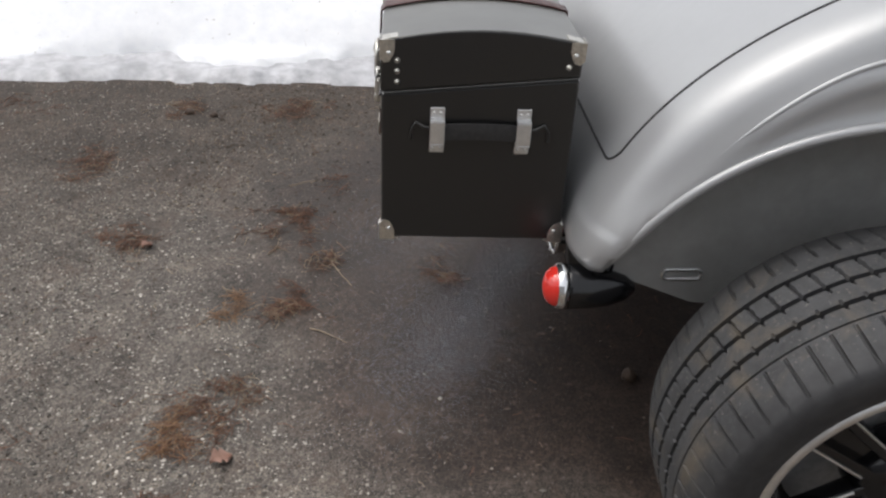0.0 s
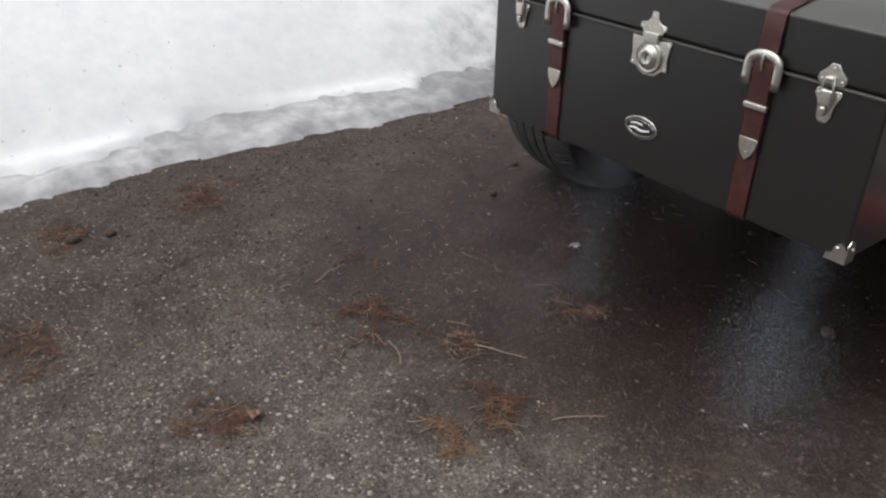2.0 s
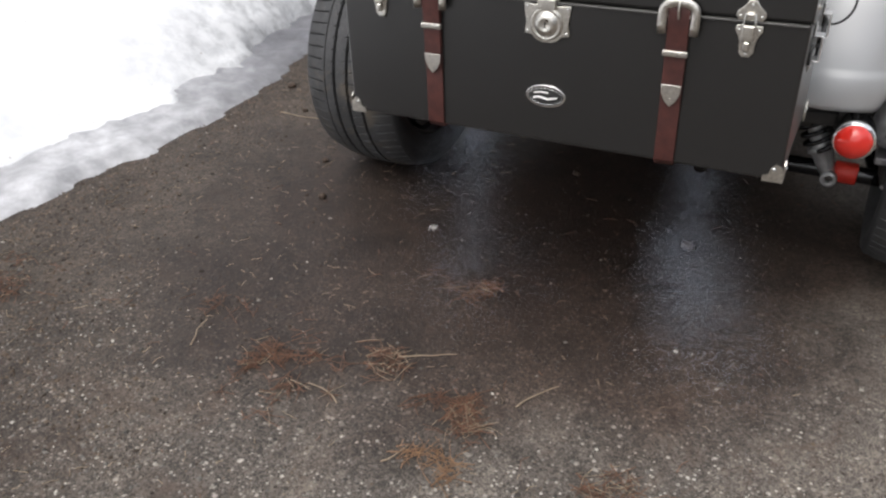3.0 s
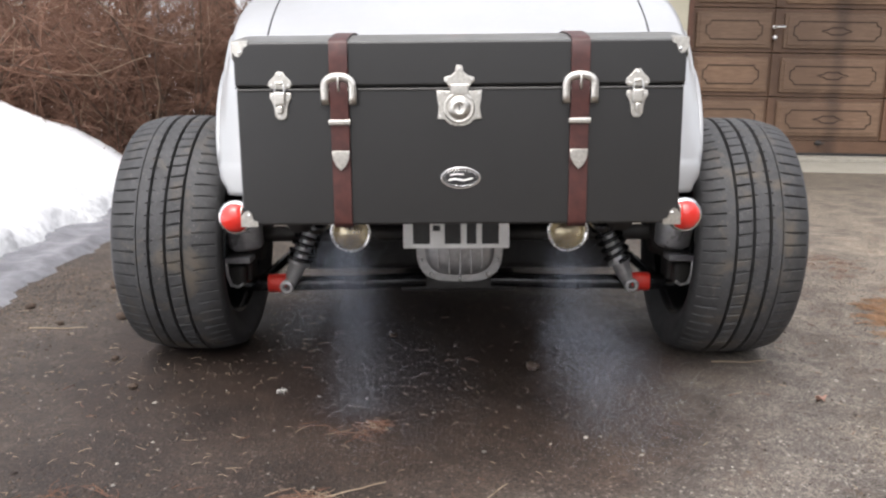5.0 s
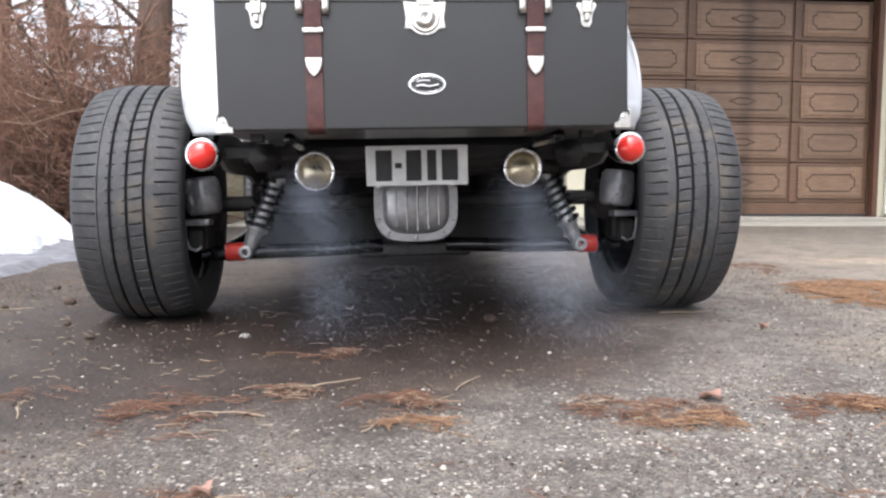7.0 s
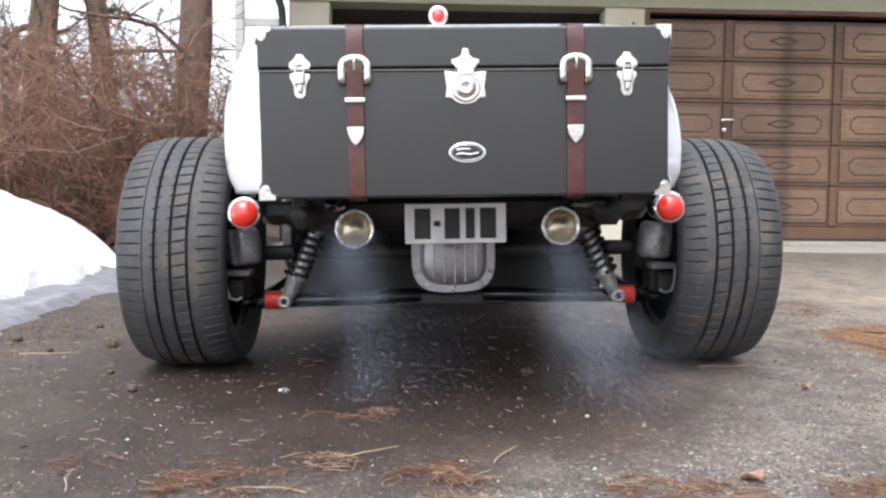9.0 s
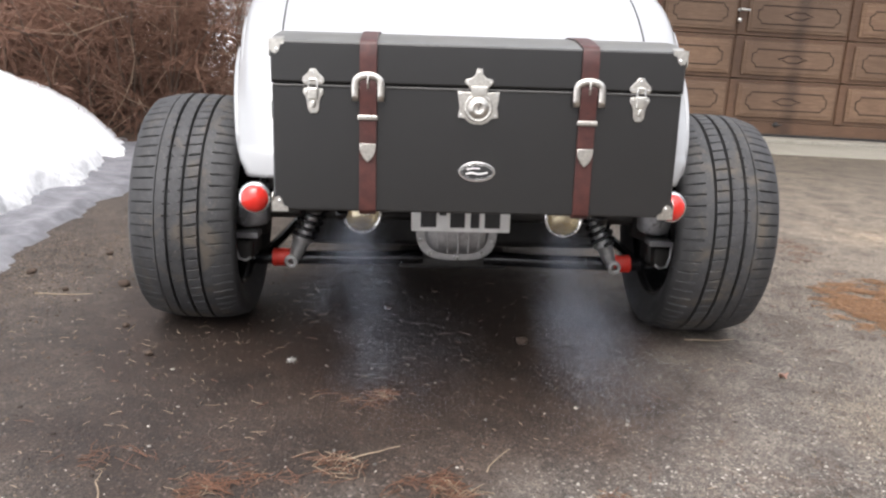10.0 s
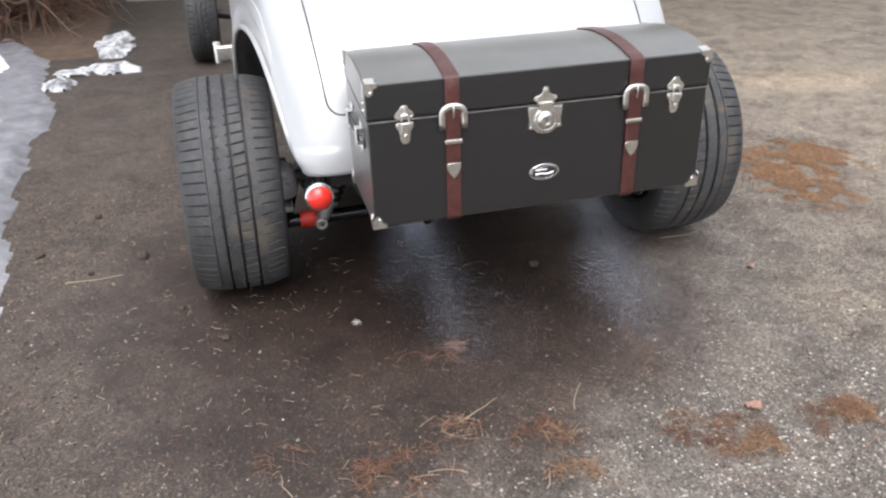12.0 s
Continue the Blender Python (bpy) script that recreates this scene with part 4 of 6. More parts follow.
part("hood", loft([arch_section(2.67 + 0.13 * i, 0.60 - 0.032 * i, 0.55, 1.07 - 0.018 * i) for i in range(10)], True), "paint", car)
part("grille_shell", loft([arch_section(3.85 + 0.03 * i, 0.31 - 0.01 * i * i, 0.45, 0.93 - 0.01 * i * i) for i in range(4)], True), "paint", car)
part("floor_pan", box((0, 1.95, 0.50), (1.02, 3.1, 0.03), 0.004), "chassis", car, smooth=False)
part("seat_back", box((0, 1.66, 0.86), (1.12, 0.16, 0.62), 0.05, segs=4), "seat", car, "grey upholstered bench back")
for x in (-0.33, 0.33):
    part("headrest", box((x, 1.60, 1.185), (0.32, 0.12, 0.10), 0.045, segs=5), "seat", car, "grey padded headrest roll")
part("seat_cushion", box((0, 1.98, 0.66), (1.12, 0.55, 0.16), 0.05, segs=4), "seat", car)
part("dash", box((0, 2.33, 0.98), (1.18, 0.05, 0.16), 0.02), "black", car)
wheel_pts = [(-0.3 + 0.19 * math.cos(a), 2.12 - 0.05 * math.sin(a), 1.0 + 0.18 * math.sin(a)) for a in [2 * math.pi * i / 32 for i in range(34)]]
part("steering_wheel", tube(wheel_pts, 0.012, 8), "black", car)
frame_pts = [(-0.60, 2.48, 1.06), (-0.64, 2.40, 1.22)] + [(-0.64 + 0.07 * (1 - math.cos(a)), 2.34, 1.285 + 0.07 * math.sin(a)) for a in [radians(15 * i) for i in range(7)]]
frame_pts += [(-p[0], p[1], p[2]) for p in reversed(frame_pts)]
windscreen = part("windscreen_frame", tube(frame_pts, 0.012, 10), "chrome", car, "low chromed windscreen frame with rounded corners")
bm = loft([[(-0.62, 2.45, 1.08), (0.62, 2.45, 1.08)], [(-0.62, 2.345, 1.34), (0.62, 2.345, 1.34)]])
pane = part("pane", bm, "glass", windscreen, "clear windscreen glass")
pane.visible_shadow = False

# third lamp on the tail's crest
bm = lathe([(0.0, 0.0), (0.034, 0.0), (0.036, -0.02), (0.030, -0.07), (0.014, -0.11), (0, -0.115)], 24, Matrix.Translation((-0.010, 1.36, 1.222)) @ FACE_Y)
add_tube(bm, [(-0.010, 1.40, 1.225), (-0.010, 1.41, 1.15)], 0.010, 8)
crest = part("crest_lamp", bm, "chrome", car, "small chromed bullet lamp with red lens")
part("bezel", lathe([(0.026, 0.0), (0.037, 0.0), (0.037, 0.012), (0.026, 0.012)], 24, Matrix.Translation((-0.010, 1.36, 1.222)) @ FACE_Y), "chrome", crest)
part("lens", lathe([(0.026, 0.004), (0.024, 0.012), (0.016, 0.019), (0, 0.023)], 24, Matrix.Translation((-0.010, 1.36, 1.222)) @ FACE_Y), "red", crest, "red glass lens")

# tail lamps
for x in (-0.549, 0.549):
    mt = Matrix.Translation((x, 0.325, 0.494)) @ FACE_Y
    bm = lathe([(0.0, 0.0), (0.039, 0.0), (0.0405, -0.01), (0.039, -0.045), (0.034, -0.080), (0.024, -0.108), (0.010, -0.126), (0, -0.130)], 32, mt)
    add_tube(bm, [(x, 0.39, 0.50), (x - math.copysign(0.02, x), 0.41, 0.56)], 0.012, 10)
    tl = part("tail_lamp", bm, "black", car, "glossy black bullet tail lamp with red lens")
    part("bezel", lathe([(0.035, 0.0), (0.0415, -0.004), (0.0425, 0.006), (0.040, 0.014), (0.035, 0.014)], 32, mt), "chrome", tl)
    part("lens", lathe([(0.0365, 0.012), (0.034, 0.022), (0.026, 0.031), (0.014, 0.036), (0, 0.0375)], 32, mt), "red", tl, "domed red glass lens")


# ---- wheels ----
def tyre_mesh(radius, half_w, rim_r, n=1056, lugs=66):
    """Section round the tyre with grooves cut into the tread, on a ring of n steps, axis x."""
    t = half_w * 0.80
    prof = []       # (x, r, kind): kind 0 wall, 1 outer shoulder, 2 cut rib, 3 groove, 4 plain rib, 5 notched edge, 6 inner shoulder, 7 fine groove
    wall = [(-half_w * 0.80, rim_r - 0.012), (-half_w * 0.86, rim_r + 0.006), (-half_w * 0.95, rim_r + 0.03), (-half_w, rim_r + 0.055), (-half_w * 0.985, rim_r + 0.078), (-half_w * 0.93, radius - 0.019)]
    prof += [(x, r, 0) for x, r in wall]
    marks = [(-0.985, 1), (-0.93, 1), (-0.86, 1), (-0.78, 1), (-0.70, 1), (-0.62, 4), (-0.59, 4), (-0.585, 7), (-0.565, 7), (-0.56, 4), (-0.46, 4), (-0.39, 4), (-0.37, 5), (-0.335, 5), (-0.33, 3), (-0.262, 3),
             (-0.257, 5), (-0.235, 5), (-0.20, 4), (-0.05, 4), (-0.01, 5), (0.03, 5), (0.035, 3), (0.103, 3), (0.108, 2), (0.17, 2), (0.25, 2), (0.33, 2), (0.405, 2), (0.41, 3), (0.478, 3),
             (0.483, 4), (0.58, 4), (0.66, 4), (0.70, 6), (0.78, 6), (0.88, 6), (0.985, 6)]
    for u, kind in marks:
        r = radius - 0.013 * abs(u) ** 3.2
        prof.append((u * t, r - {3: 0.016, 7: 0.005}.get(kind, 0.0), kind))
    prof += [(-x, r, 0) for x, r in reversed(wall)]
    verts, faces = [], []
    for i in range(n):
        a = 2 * math.pi * i / n
        for x, r, kind in prof:
            lug, u = i / n * lugs, x / half_w
            if kind == 1 and (lug + 0.06 * u) % 1.0 < 0.13:
                r -= 0.007
            if kind == 6 and (lug + 0.4 + 0.25 * u) % 1.0 < 0.12:
                r -= 0.005
            if kind == 2 and (lug + 0.9 * u) % 1.0 < 0.12:
                r -= 0.006
            if kind == 5 and (lug + 0.6 * u) % 1.0 < 0.10:
                r -= 0.0045
            verts.append((x, r * math.cos(a), r * math.sin(a)))
    m = len(prof)
    for i in range(n):
        j = (i + 1) % n
        for k in range(m - 1):
            faces.append((i * m + k, i * m + k + 1, j * m + k + 1, j * m + k))
    me = bpy.data.meshes.new("tyre")
    me.from_pydata(verts, [], faces)
    me.materials.append(M["rubber"])
    me.shade_smooth()
    me.set_sharp_from_angle(angle=radians(35))
    return me


def wheel(world_pose, radius, half_w, rim_r, tyre_me, outer):
    """outer: +1 where the wheel's face looks to +x."""
    mt = SIDE_X if outer > 0 else Matrix.Rotation(radians(-90), 4, "Y")
    hw = half_w * 0.82
    bm = lathe([(rim_r + 0.003, hw - 0.011), (rim_r - 0.016, hw - 0.013), (rim_r - 0.024, hw - 0.05), (rim_r - 0.03, -hw + 0.02), (rim_r, -hw), (rim_r - 0.012, -hw),
                (rim_r - 0.04, -hw + 0.02), (rim_r - 0.034, hw - 0.05), (rim_r - 0.022, hw - 0.010)], 64, mt)
    w = part("wheel", bm, "black", car, "black five-spoke wheel with polished lip")
    part("lip", lathe([(rim_r - 0.022, hw - 0.008), (rim_r - 0.017, hw + 0.001), (rim_r - 0.013, hw + 0.005), (rim_r + 0.002, hw + 0.006), (rim_r + 0.004, hw - 0.010), (rim_r - 0.016, hw - 0.012), (rim_r - 0.022, hw - 0.008)], 64, mt), "steel", w, "polished rim lip")
    w.matrix_basis = LEANING.inverted() @ world_pose
    ty = new("tyre", tyre_me)
    ty.parent = w
    ty.matrix_basis = Matrix.Rotation(math.pi if outer > 0 else 0.0, 4, "Z")
    for i in range(5):
        a = 2 * math.pi * i / 5 + 0.3
        sm = mt @ Matrix.Rotation(a, 4, "Z")
        bm = bmesh.new()
        for dy in (-0.021, 0.021):
            add_box(bm, (rim_r * 0.57, dy * 1.3, hw - 0.055), (rim_r * 0.78, 0.020, 0.030), 0.005, Matrix.Rotation(dy * 4, 4, "Z"))
        add_box(bm, (rim_r * 0.50, 0, hw - 0.068), (rim_r * 0.72, 0.05, 0.02), 0.004)
        bmesh.ops.transform(bm, matrix=sm, verts=bm.verts[:])
        part("spoke", bm, "black", w)
        bm = tube([sm @ Vector((rim_r * 0.28, -0.030, hw - 0.039)), sm @ Vector((rim_r * 0.9, -0.040, hw - 0.039))], 0.0025, 6)
        add_tube(bm, [sm @ Vector((rim_r * 0.28, 0.030, hw - 0.039)), sm @ Vector((rim_r * 0.9, 0.040, hw - 0.039))], 0.0025, 6)
        part("spoke_edge", bm, "steel", w)
    part("hub_cap", lathe([(0.075, hw - 0.10), (0.075, hw - 0.05), (0.05, hw - 0.035), (0.03, hw - 0.03), (0, hw - 0.028)], 24, mt), "black", w)
    part("brake_disc", lathe([(0, -0.01), (rim_r * 0.66, -0.01), (rim_r * 0.66, 0.01), (0, 0.01)], 40, mt), "alloy", w)
    return w


tyre_rear, tyre_front = tyre_mesh(WHEEL_R, 0.150, 0.250), tyre_mesh(FRONT_R, 0.10, 0.215, 400, 50)
wheel(pose(-WHEEL_X, AXLE_Y, WHEEL_R - 0.006, 20, 0, 0), WHEEL_R, 0.150, 0.250, tyre_rear, -1)
wheel(pose(WHEEL_X + 0.01, AXLE_Y + 0.01, WHEEL_R + 0.012, 0, 0, 0), WHEEL_R, 0.150, 0.250, tyre_rear, 1)
wheel(pose(-FRONT_X, FRONT_Y, FRONT_R - 0.004, 10, 0, 0), FRONT_R, 0.10, 0.215, tyre_front, -1)
wheel(pose(FRONT_X, FRONT_Y, FRONT_R + 0.014, 40, 0, 0), FRONT_R, 0.10, 0.215, tyre_front, 1)

# ---- running gear ----
for sgn in (-1, 1):
    rail = [(sgn * 0.40, 0.36, 0.485), (sgn * 0.41, 0.55, 0.49), (sgn * 0.42, 0.80, 0.50), (sgn * 0.43, 1.1, 0.47), (sgn * 0.43, 1.4, 0.42), (sgn * 0.36, 3.4, 0.40), (sgn * 0.30, 4.1, 0.40)]
    part("frame_rail", tube(rail, 0.042, 6), "chassis", car)
    part("luggage_rail", tube([(sgn * 0.30, 0.04, 0.512), (sgn * 0.30, 0.30, 0.512), (sgn * 0.32, 0.50, 0.50)], 0.014, 8), "black", car, "black carrier rail under the trunk")
    # lower arm, red bush, bolt
    xb = 0.520 * sgn
    part("lower_arm", tube([(sgn * 0.10, 0.80, 0.220), (sgn * 0.30, 0.80, 0.212), (sgn * 0.62, 0.80, 0.208), (sgn * 0.66, 0.80, 0.21)], 0.023, 12), "black", car, "black tubular suspension arm")
    part("bush", lathe([(0.020, -0.030), (0.029, -0.028), (0.029, 0.026), (0.020, 0.028)], 20, Matrix.Translation((sgn * 0.558, 0.792, 0.212)) @ SIDE_X), "red_paint", car, "bright red suspension bush")
    bm = lathe([(0.0, 0.0), (0.017, 0.0), (0.017, -0.05), (0, -0.05)], 16, Matrix.Translation((xb, 0.765, 0.212)) @ FACE_Y)
    bolt = part("bolt", bm, "steel", car)
    part("washer", lathe([(0.009, -0.012), (0.009, 0.003), (0.012, 0.006), (0.018, 0.006), (0.021, 0.002), (0.021, -0.012)], 20, Matrix.Translation((xb, 0.728, 0.214)) @ FACE_Y), "alloy", bolt)
    # coil-over damper
    lo, hi = Vector((sgn * 0.513, 0.755, 0.222)), Vector((sgn * 0.405, 0.775, 0.478))
    ax = (hi - lo).normalized()
    q = ax.to_track_quat("Z", "Y").to_matrix().to_4x4()
    mt = Matrix.Translation(lo) @ q
    ln = (hi - lo).length
    damper = part("damper", lathe([(0, 0), (0.018, 0), (0.024, 0.03), (0.026, 0.06), (0.034, 0.062), (0.034, 0.072), (0.022, 0.074), (0.022, ln * 0.8), (0.032, ln * 0.82), (0.030, ln * 0.88), (0.010, ln * 0.9), (0.010, ln), (0, ln)], 18, mt), "alloy", car, "coil-over damper with alloy body")
    turns, steps = 6.5, 130
    coil = [mt @ Vector((0.036 * math.cos(2 * math.pi * turns * i / steps), 0.036 * math.sin(2 * math.pi * turns * i / steps), 0.07 + (ln * 0.80 - 0.07) * i / steps)) for i in range(steps + 1)]
    part("spring", tube(coil, 0.0066, 8), "black", damper, "glossy black coil spring")
    # half shaft, upright, caliper
    part("half_shaft", tube([(sgn * 0.12, 0.83, 0.36), (sgn * 0.66, 0.83, 0.36)], 0.024, 12), "chassis", car)
    bm = box((sgn * 0.655, 0.80, 0.33), (0.05, 0.09, 0.22), 0.016, segs=3)
    add_lathe(bm, [(0, -0.05), (0.055, -0.05), (0.075, 0.0), (0.075, 0.03), (0, 0.03)], 24, Matrix.Translation((sgn * 0.64, 0.83, 0.355)) @ SIDE_X)
    upright = part("upright", bm, "chassis", car, "black hub carrier")
    part("knuckle", box((sgn * 0.660, 0.715, 0.258), (0.050, 0.05, 0.068), 0.014, segs=3), "chassis", upright)
    part("knuckle_edge", tube([(sgn * 0.640, 0.69, 0.236), (sgn * 0.655, 0.688, 0.226), (sgn * 0.676, 0.688, 0.232), (sgn * 0.686, 0.69, 0.262), (sgn * 0.687, 0.69, 0.300)], 0.0045, 6), "alloy", upright, "bright edge of the knuckle")
    caliper = part("caliper", lathe([(0, -0.056), (0.040, -0.056), (0.051, -0.045), (0.054, 0.0), (0.051, 0.045), (0.040, 0.056), (0, 0.056)], 28, Matrix.Translation((sgn * 0.640, 0.735, 0.388)) @ Matrix.Rotation(radians(sgn * 6), 4, "Y")), "hub_grey", car, "grey cast brake caliper")
    part("bracket", box((sgn * 0.648, 0.70, 0.310), (0.074, 0.07, 0.018), 0.004), "hub_grey", caliper)
    part("radius_rod", tube([(sgn * 0.63, 0.81, 0.20), (sgn * 0.50, 1.45, 0.30)], 0.016, 10), "black", car)
    # exhaust
    mt = Matrix.Translation((sgn * 0.272, 0.36, 0.448)) @ FACE_Y
    bm = lathe([(0.037, -0.10), (0.040, -0.05), (0.047, -0.004), (0.051, 0.0), (0.052, 0.006), (0.047, 0.008), (0.040, 0.001), (0.036, -0.05)], 36, mt)
    tip = part("exhaust_tip", bm, "chrome", car, "flared chrome exhaust tip")
    part("baffle", lathe([(0.043, -0.012), (0.036, 0.004), (0.022, 0.014), (0, 0.017)], 30, Matrix.Translation((sgn * 0.272, 0.366, 0.444)) @ FACE_Y), "brass", tip, "sooty brass baffle")
    for k in range(8):
        a = 2 * math.pi * k / 8
        bm = bmesh.new()
        add_dome(bm, (sgn * 0.272 + 0.047 * math.cos(a), 0.353, 0.448 + 0.047 * math.sin(a)), 0.0035, 0.003)
        part("stud", bm, "steel", tip)
    part("exhaust_pipe", tube([(sgn * 0.272, 0.45, 0.448), (sgn * 0.272, 0.62, 0.45), (sgn * 0.25, 0.85, 0.46), (sgn * 0.25, 1.3, 0.36), (sgn * 0.25, 2.6, 0.32)], 0.034, 14), "chassis", car)
part("cross_member", tube([(-0.42, 0.62, 0.47), (0.42, 0.62, 0.47)], 0.036, 8), "chassis", car)
part("cross_member", tube([(-0.46, 0.42, 0.492), (0.46, 0.42, 0.492)], 0.022, 8), "chassis", car)
part("cross_member", box((0, 0.86, 0.205), (0.36, 0.14, 0.045), 0.012), "chassis", car)
part("fuel_tank", box((0, 0.66, 0.50), (0.74, 0.32, 0.10), 0.03, segs=3), "chassis", car)
part("shock_tower", box((-0.40, 0.80, 0.47), (0.07, 0.08, 0.10), 0.01), "chassis", car)
part("shock_tower", box((0.40, 0.80, 0.47), (0.07, 0.08, 0.10), 0.01), "chassis", car)
# differential with ribbed cover
bm = lathe([(0, -0.42), (0.05, -0.42), (0.06, -0.30), (0.10, -0.16), (0.118, -0.05), (0.115, -0.005), (0, -0.005)], 40, Matrix.Translation((0.003, 0.70, 0.355)) @ FACE_Y)
diff = part("differential", bm, "chassis", car, "black differential with polished ribbed cover")
outline = [(0.003 + 0.128 * spow(math.cos(a), 0.62), 0.355 + 0.118 * spow(math.sin(a), 0.62)) for a in [2 * math.pi * i / 48 for i in range(48)]]
part("flange", plate(outline, 0.693, 0.014, 0.003), "alloy", diff)
bm = bmesh.new()
rings = []
for k, (s, dy) in enumerate(((0.80, 0.0), (0.78, -0.018), (0.68, -0.036), (0.45, -0.046), (0.0001, -0.048))):
    rings.append([bm.verts.new((0.003 + (x - 0.003) * s, 0.693 + dy, 0.355 + (z - 0.355) * s)) for x, z in outline])
for a, b in zip(rings, rings[1:]):
    for i in range(48):
        bm.faces.new((a[i], a[(i + 1) % 48], b[(i + 1) % 48], b[i]))
part("cover", bm, "alloy", diff, "polished alloy cover")
for x in (-0.062, -0.030, 0.002, 0.034, 0.066):
    hgt = 0.082 * math.sqrt(max(0.1, 1 - (x / 0.105) ** 2))
    part("rib", box((0.003 + x, 0.652 + 0.10 * (abs(x) / 0.1) ** 2 * 0.2, 0.352), (0.006, 0.028, 2 * hgt), 0.002), "alloy", diff)
for k in range(10):
    a = 2 * math.pi * (k + 0.5) / 10
    bm = lathe([(0.007, 0), (0.007, 0.007), (0, 0.008)], 6, Matrix.Translation((0.003 + 0.116 * spow(math.cos(a), 0.62), 0.693, 0.355 + 0.106 * spow(math.sin(a), 0.62))) @ FACE_Y)
    part("bolt", bm, "steel", diff)
# engine sump and gearbox further forward
part("gearbox", box((0, 2.2, 0.38), (0.26, 1.0, 0.24), 0.05, segs=3), "chassis", car)
part("sump", box((0, 3.1, 0.36), (0.34, 0.7, 0.26), 0.05, segs=3), "chassis", car)
part("front_axle", tube([(-FRONT_X + 0.06, FRONT_Y, 0.33), (-0.45, FRONT_Y, 0.26), (0.45, FRONT_Y, 0.26), (FRONT_X - 0.06, FRONT_Y, 0.33)], 0.03, 10), "chassis", car)

# plain box added to block light and the view through under the car
part("belly", box((0, 2.45, 0.335), (1.12, 2.7, 0.31), 0.03), "chassis", car, "plain dark box blocking light under the car")

# number plate
number_plate = part("number_plate", box((-0.007, 0.352, 0.459), (0.266, 0.006, 0.104), 0.0025, segs=2), "plate", car, "white rectangular number plate under the trunk")
for x, w, h in ((-0.094, 0.042, 0.080), (-0.056, 0.018, 0.014), (-0.016, 0.040, 0.080), (0.031, 0.024, 0.080), (0.078, 0.042, 0.080)):
    part("bar", box((x, 0.3478, 0.459), (w, 0.003, h), 0.0008), "ink", number_plate)
part("plate_bracket", box((-0.007, 0.385, 0.475), (0.10, 0.06, 0.05), 0.004), "chassis", car)
# ---- luggage trunk on the carrier ----
trunk = thing("luggage_trunk", "black leatherette trunk with brown straps on the tail of the car", "trunk", LEANING)
TW, TD = 0.445, 0.33
Z_LOW, Z_LINE, Z_TOP, RISE = 0.528, 0.805, 0.893, 0.033


def prism(bottom, top, ys, w, bevel):
    """A box whose lower and upper edges follow functions of y."""
    secs = []
    bm = bmesh.new()
    for y in ys:
        secs.append([bm.verts.new(p) for p in ((-w, y, bottom(y)), (w, y, bottom(y)), (w, y, top(y)), (-w, y, top(y)))])
    for a, b in zip(secs, secs[1:]):
        for k in range(4):
            bm.faces.new((a[k], a[(k + 1) % 4], b[(k + 1) % 4], b[k]))
    bm.faces.new(secs[0])
    bm.faces.new(secs[-1])
    bmesh.ops.recalc_face_normals(bm, faces=bm.faces[:])
    es = [e for e in bm.edges if e.is_manifold and e.calc_face_angle() > radians(50)]
    bmesh.ops.bevel(bm, geom=es, offset=bevel, segments=3, affect="EDGES", profile=0.6)
    return bm


def lid_top(y):
    return Z_TOP + 0.020 * (1 - (2 * min(1, max(0, y / TD)) - 1) ** 2) + 0.004 * y / TD


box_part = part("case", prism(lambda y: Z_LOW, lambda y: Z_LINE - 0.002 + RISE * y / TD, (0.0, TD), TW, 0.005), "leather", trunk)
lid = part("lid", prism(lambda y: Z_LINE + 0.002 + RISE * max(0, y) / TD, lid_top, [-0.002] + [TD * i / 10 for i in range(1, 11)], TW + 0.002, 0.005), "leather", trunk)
part("joint", box((0, TD / 2, Z_LINE + RISE / 2), (2 * TW - 0.006, TD - 0.006, 0.012), 0, Matrix.Rotation(math.atan(RISE / TD), 4, "X")), "dark_gap", trunk)
for sgn in (-1, 1):
    part("piping", tube([(sgn * (TW + 0.001), 0.004, Z_LINE), (sgn * (TW + 0.001), TD - 0.004, Z_LINE + RISE)], 0.0022, 6), "leather", trunk)
# front piping is paler than the sides: its highlight is put into the colour
part("piping", tube([(-TW + 0.003, -0.0018, Z_LINE - 0.0045), (0, -0.0018, Z_LINE - 0.0045), (TW - 0.003, -0.0018, Z_LINE - 0.0045)], 0.0024, 8), "piping", trunk, "grey piping along the lid joint, its highlight in the colour")
part("foot", box((0.38, 0.115, Z_LOW - 0.008), (0.03, 0.03, 0.018), 0.003), "chassis", trunk)
part("foot", box((-0.38, 0.115, Z_LOW - 0.008), (0.03, 0.03, 0.018), 0.003), "chassis", trunk)


def ribbon(pts, half_w, th, axis=Vector((1, 0, 0))):
    """A strap of rectangular section through (y, z) points, centred on x = 0, laid outside the line."""
    bm = bmesh.new()
    rings = []
    pv = [Vector((0, y, z)) for y, z in pts]
    for i, p in enumerate(pv):
        d = (pv[min(i + 1, len(pv) - 1)] - pv[max(i - 1, 0)]).normalized()
        nrm = d.cross(axis).normalized()
        e = 0.3 * th
        rings.append([bm.verts.new(p + axis * sx + nrm * k) for sx, k in ((-half_w, 0), (-half_w, th - e), (-half_w + e, th), (half_w - e, th), (half_w, th - e), (half_w, 0))])
    for a, b in zip(rings, rings[1:]):
        for k in range(6):
            bm.faces.new((a[k], a[(k + 1) % 6], b[(k + 1) % 6], b[k]))
    bm.faces.new(rings[0])
    bm.faces.new(rings[-1])
    return bm


def shift(bm, x, z=0.0, y=0.0):
    bmesh.ops.translate(bm, vec=(x, y, z), verts=bm.verts[:])
    return bm


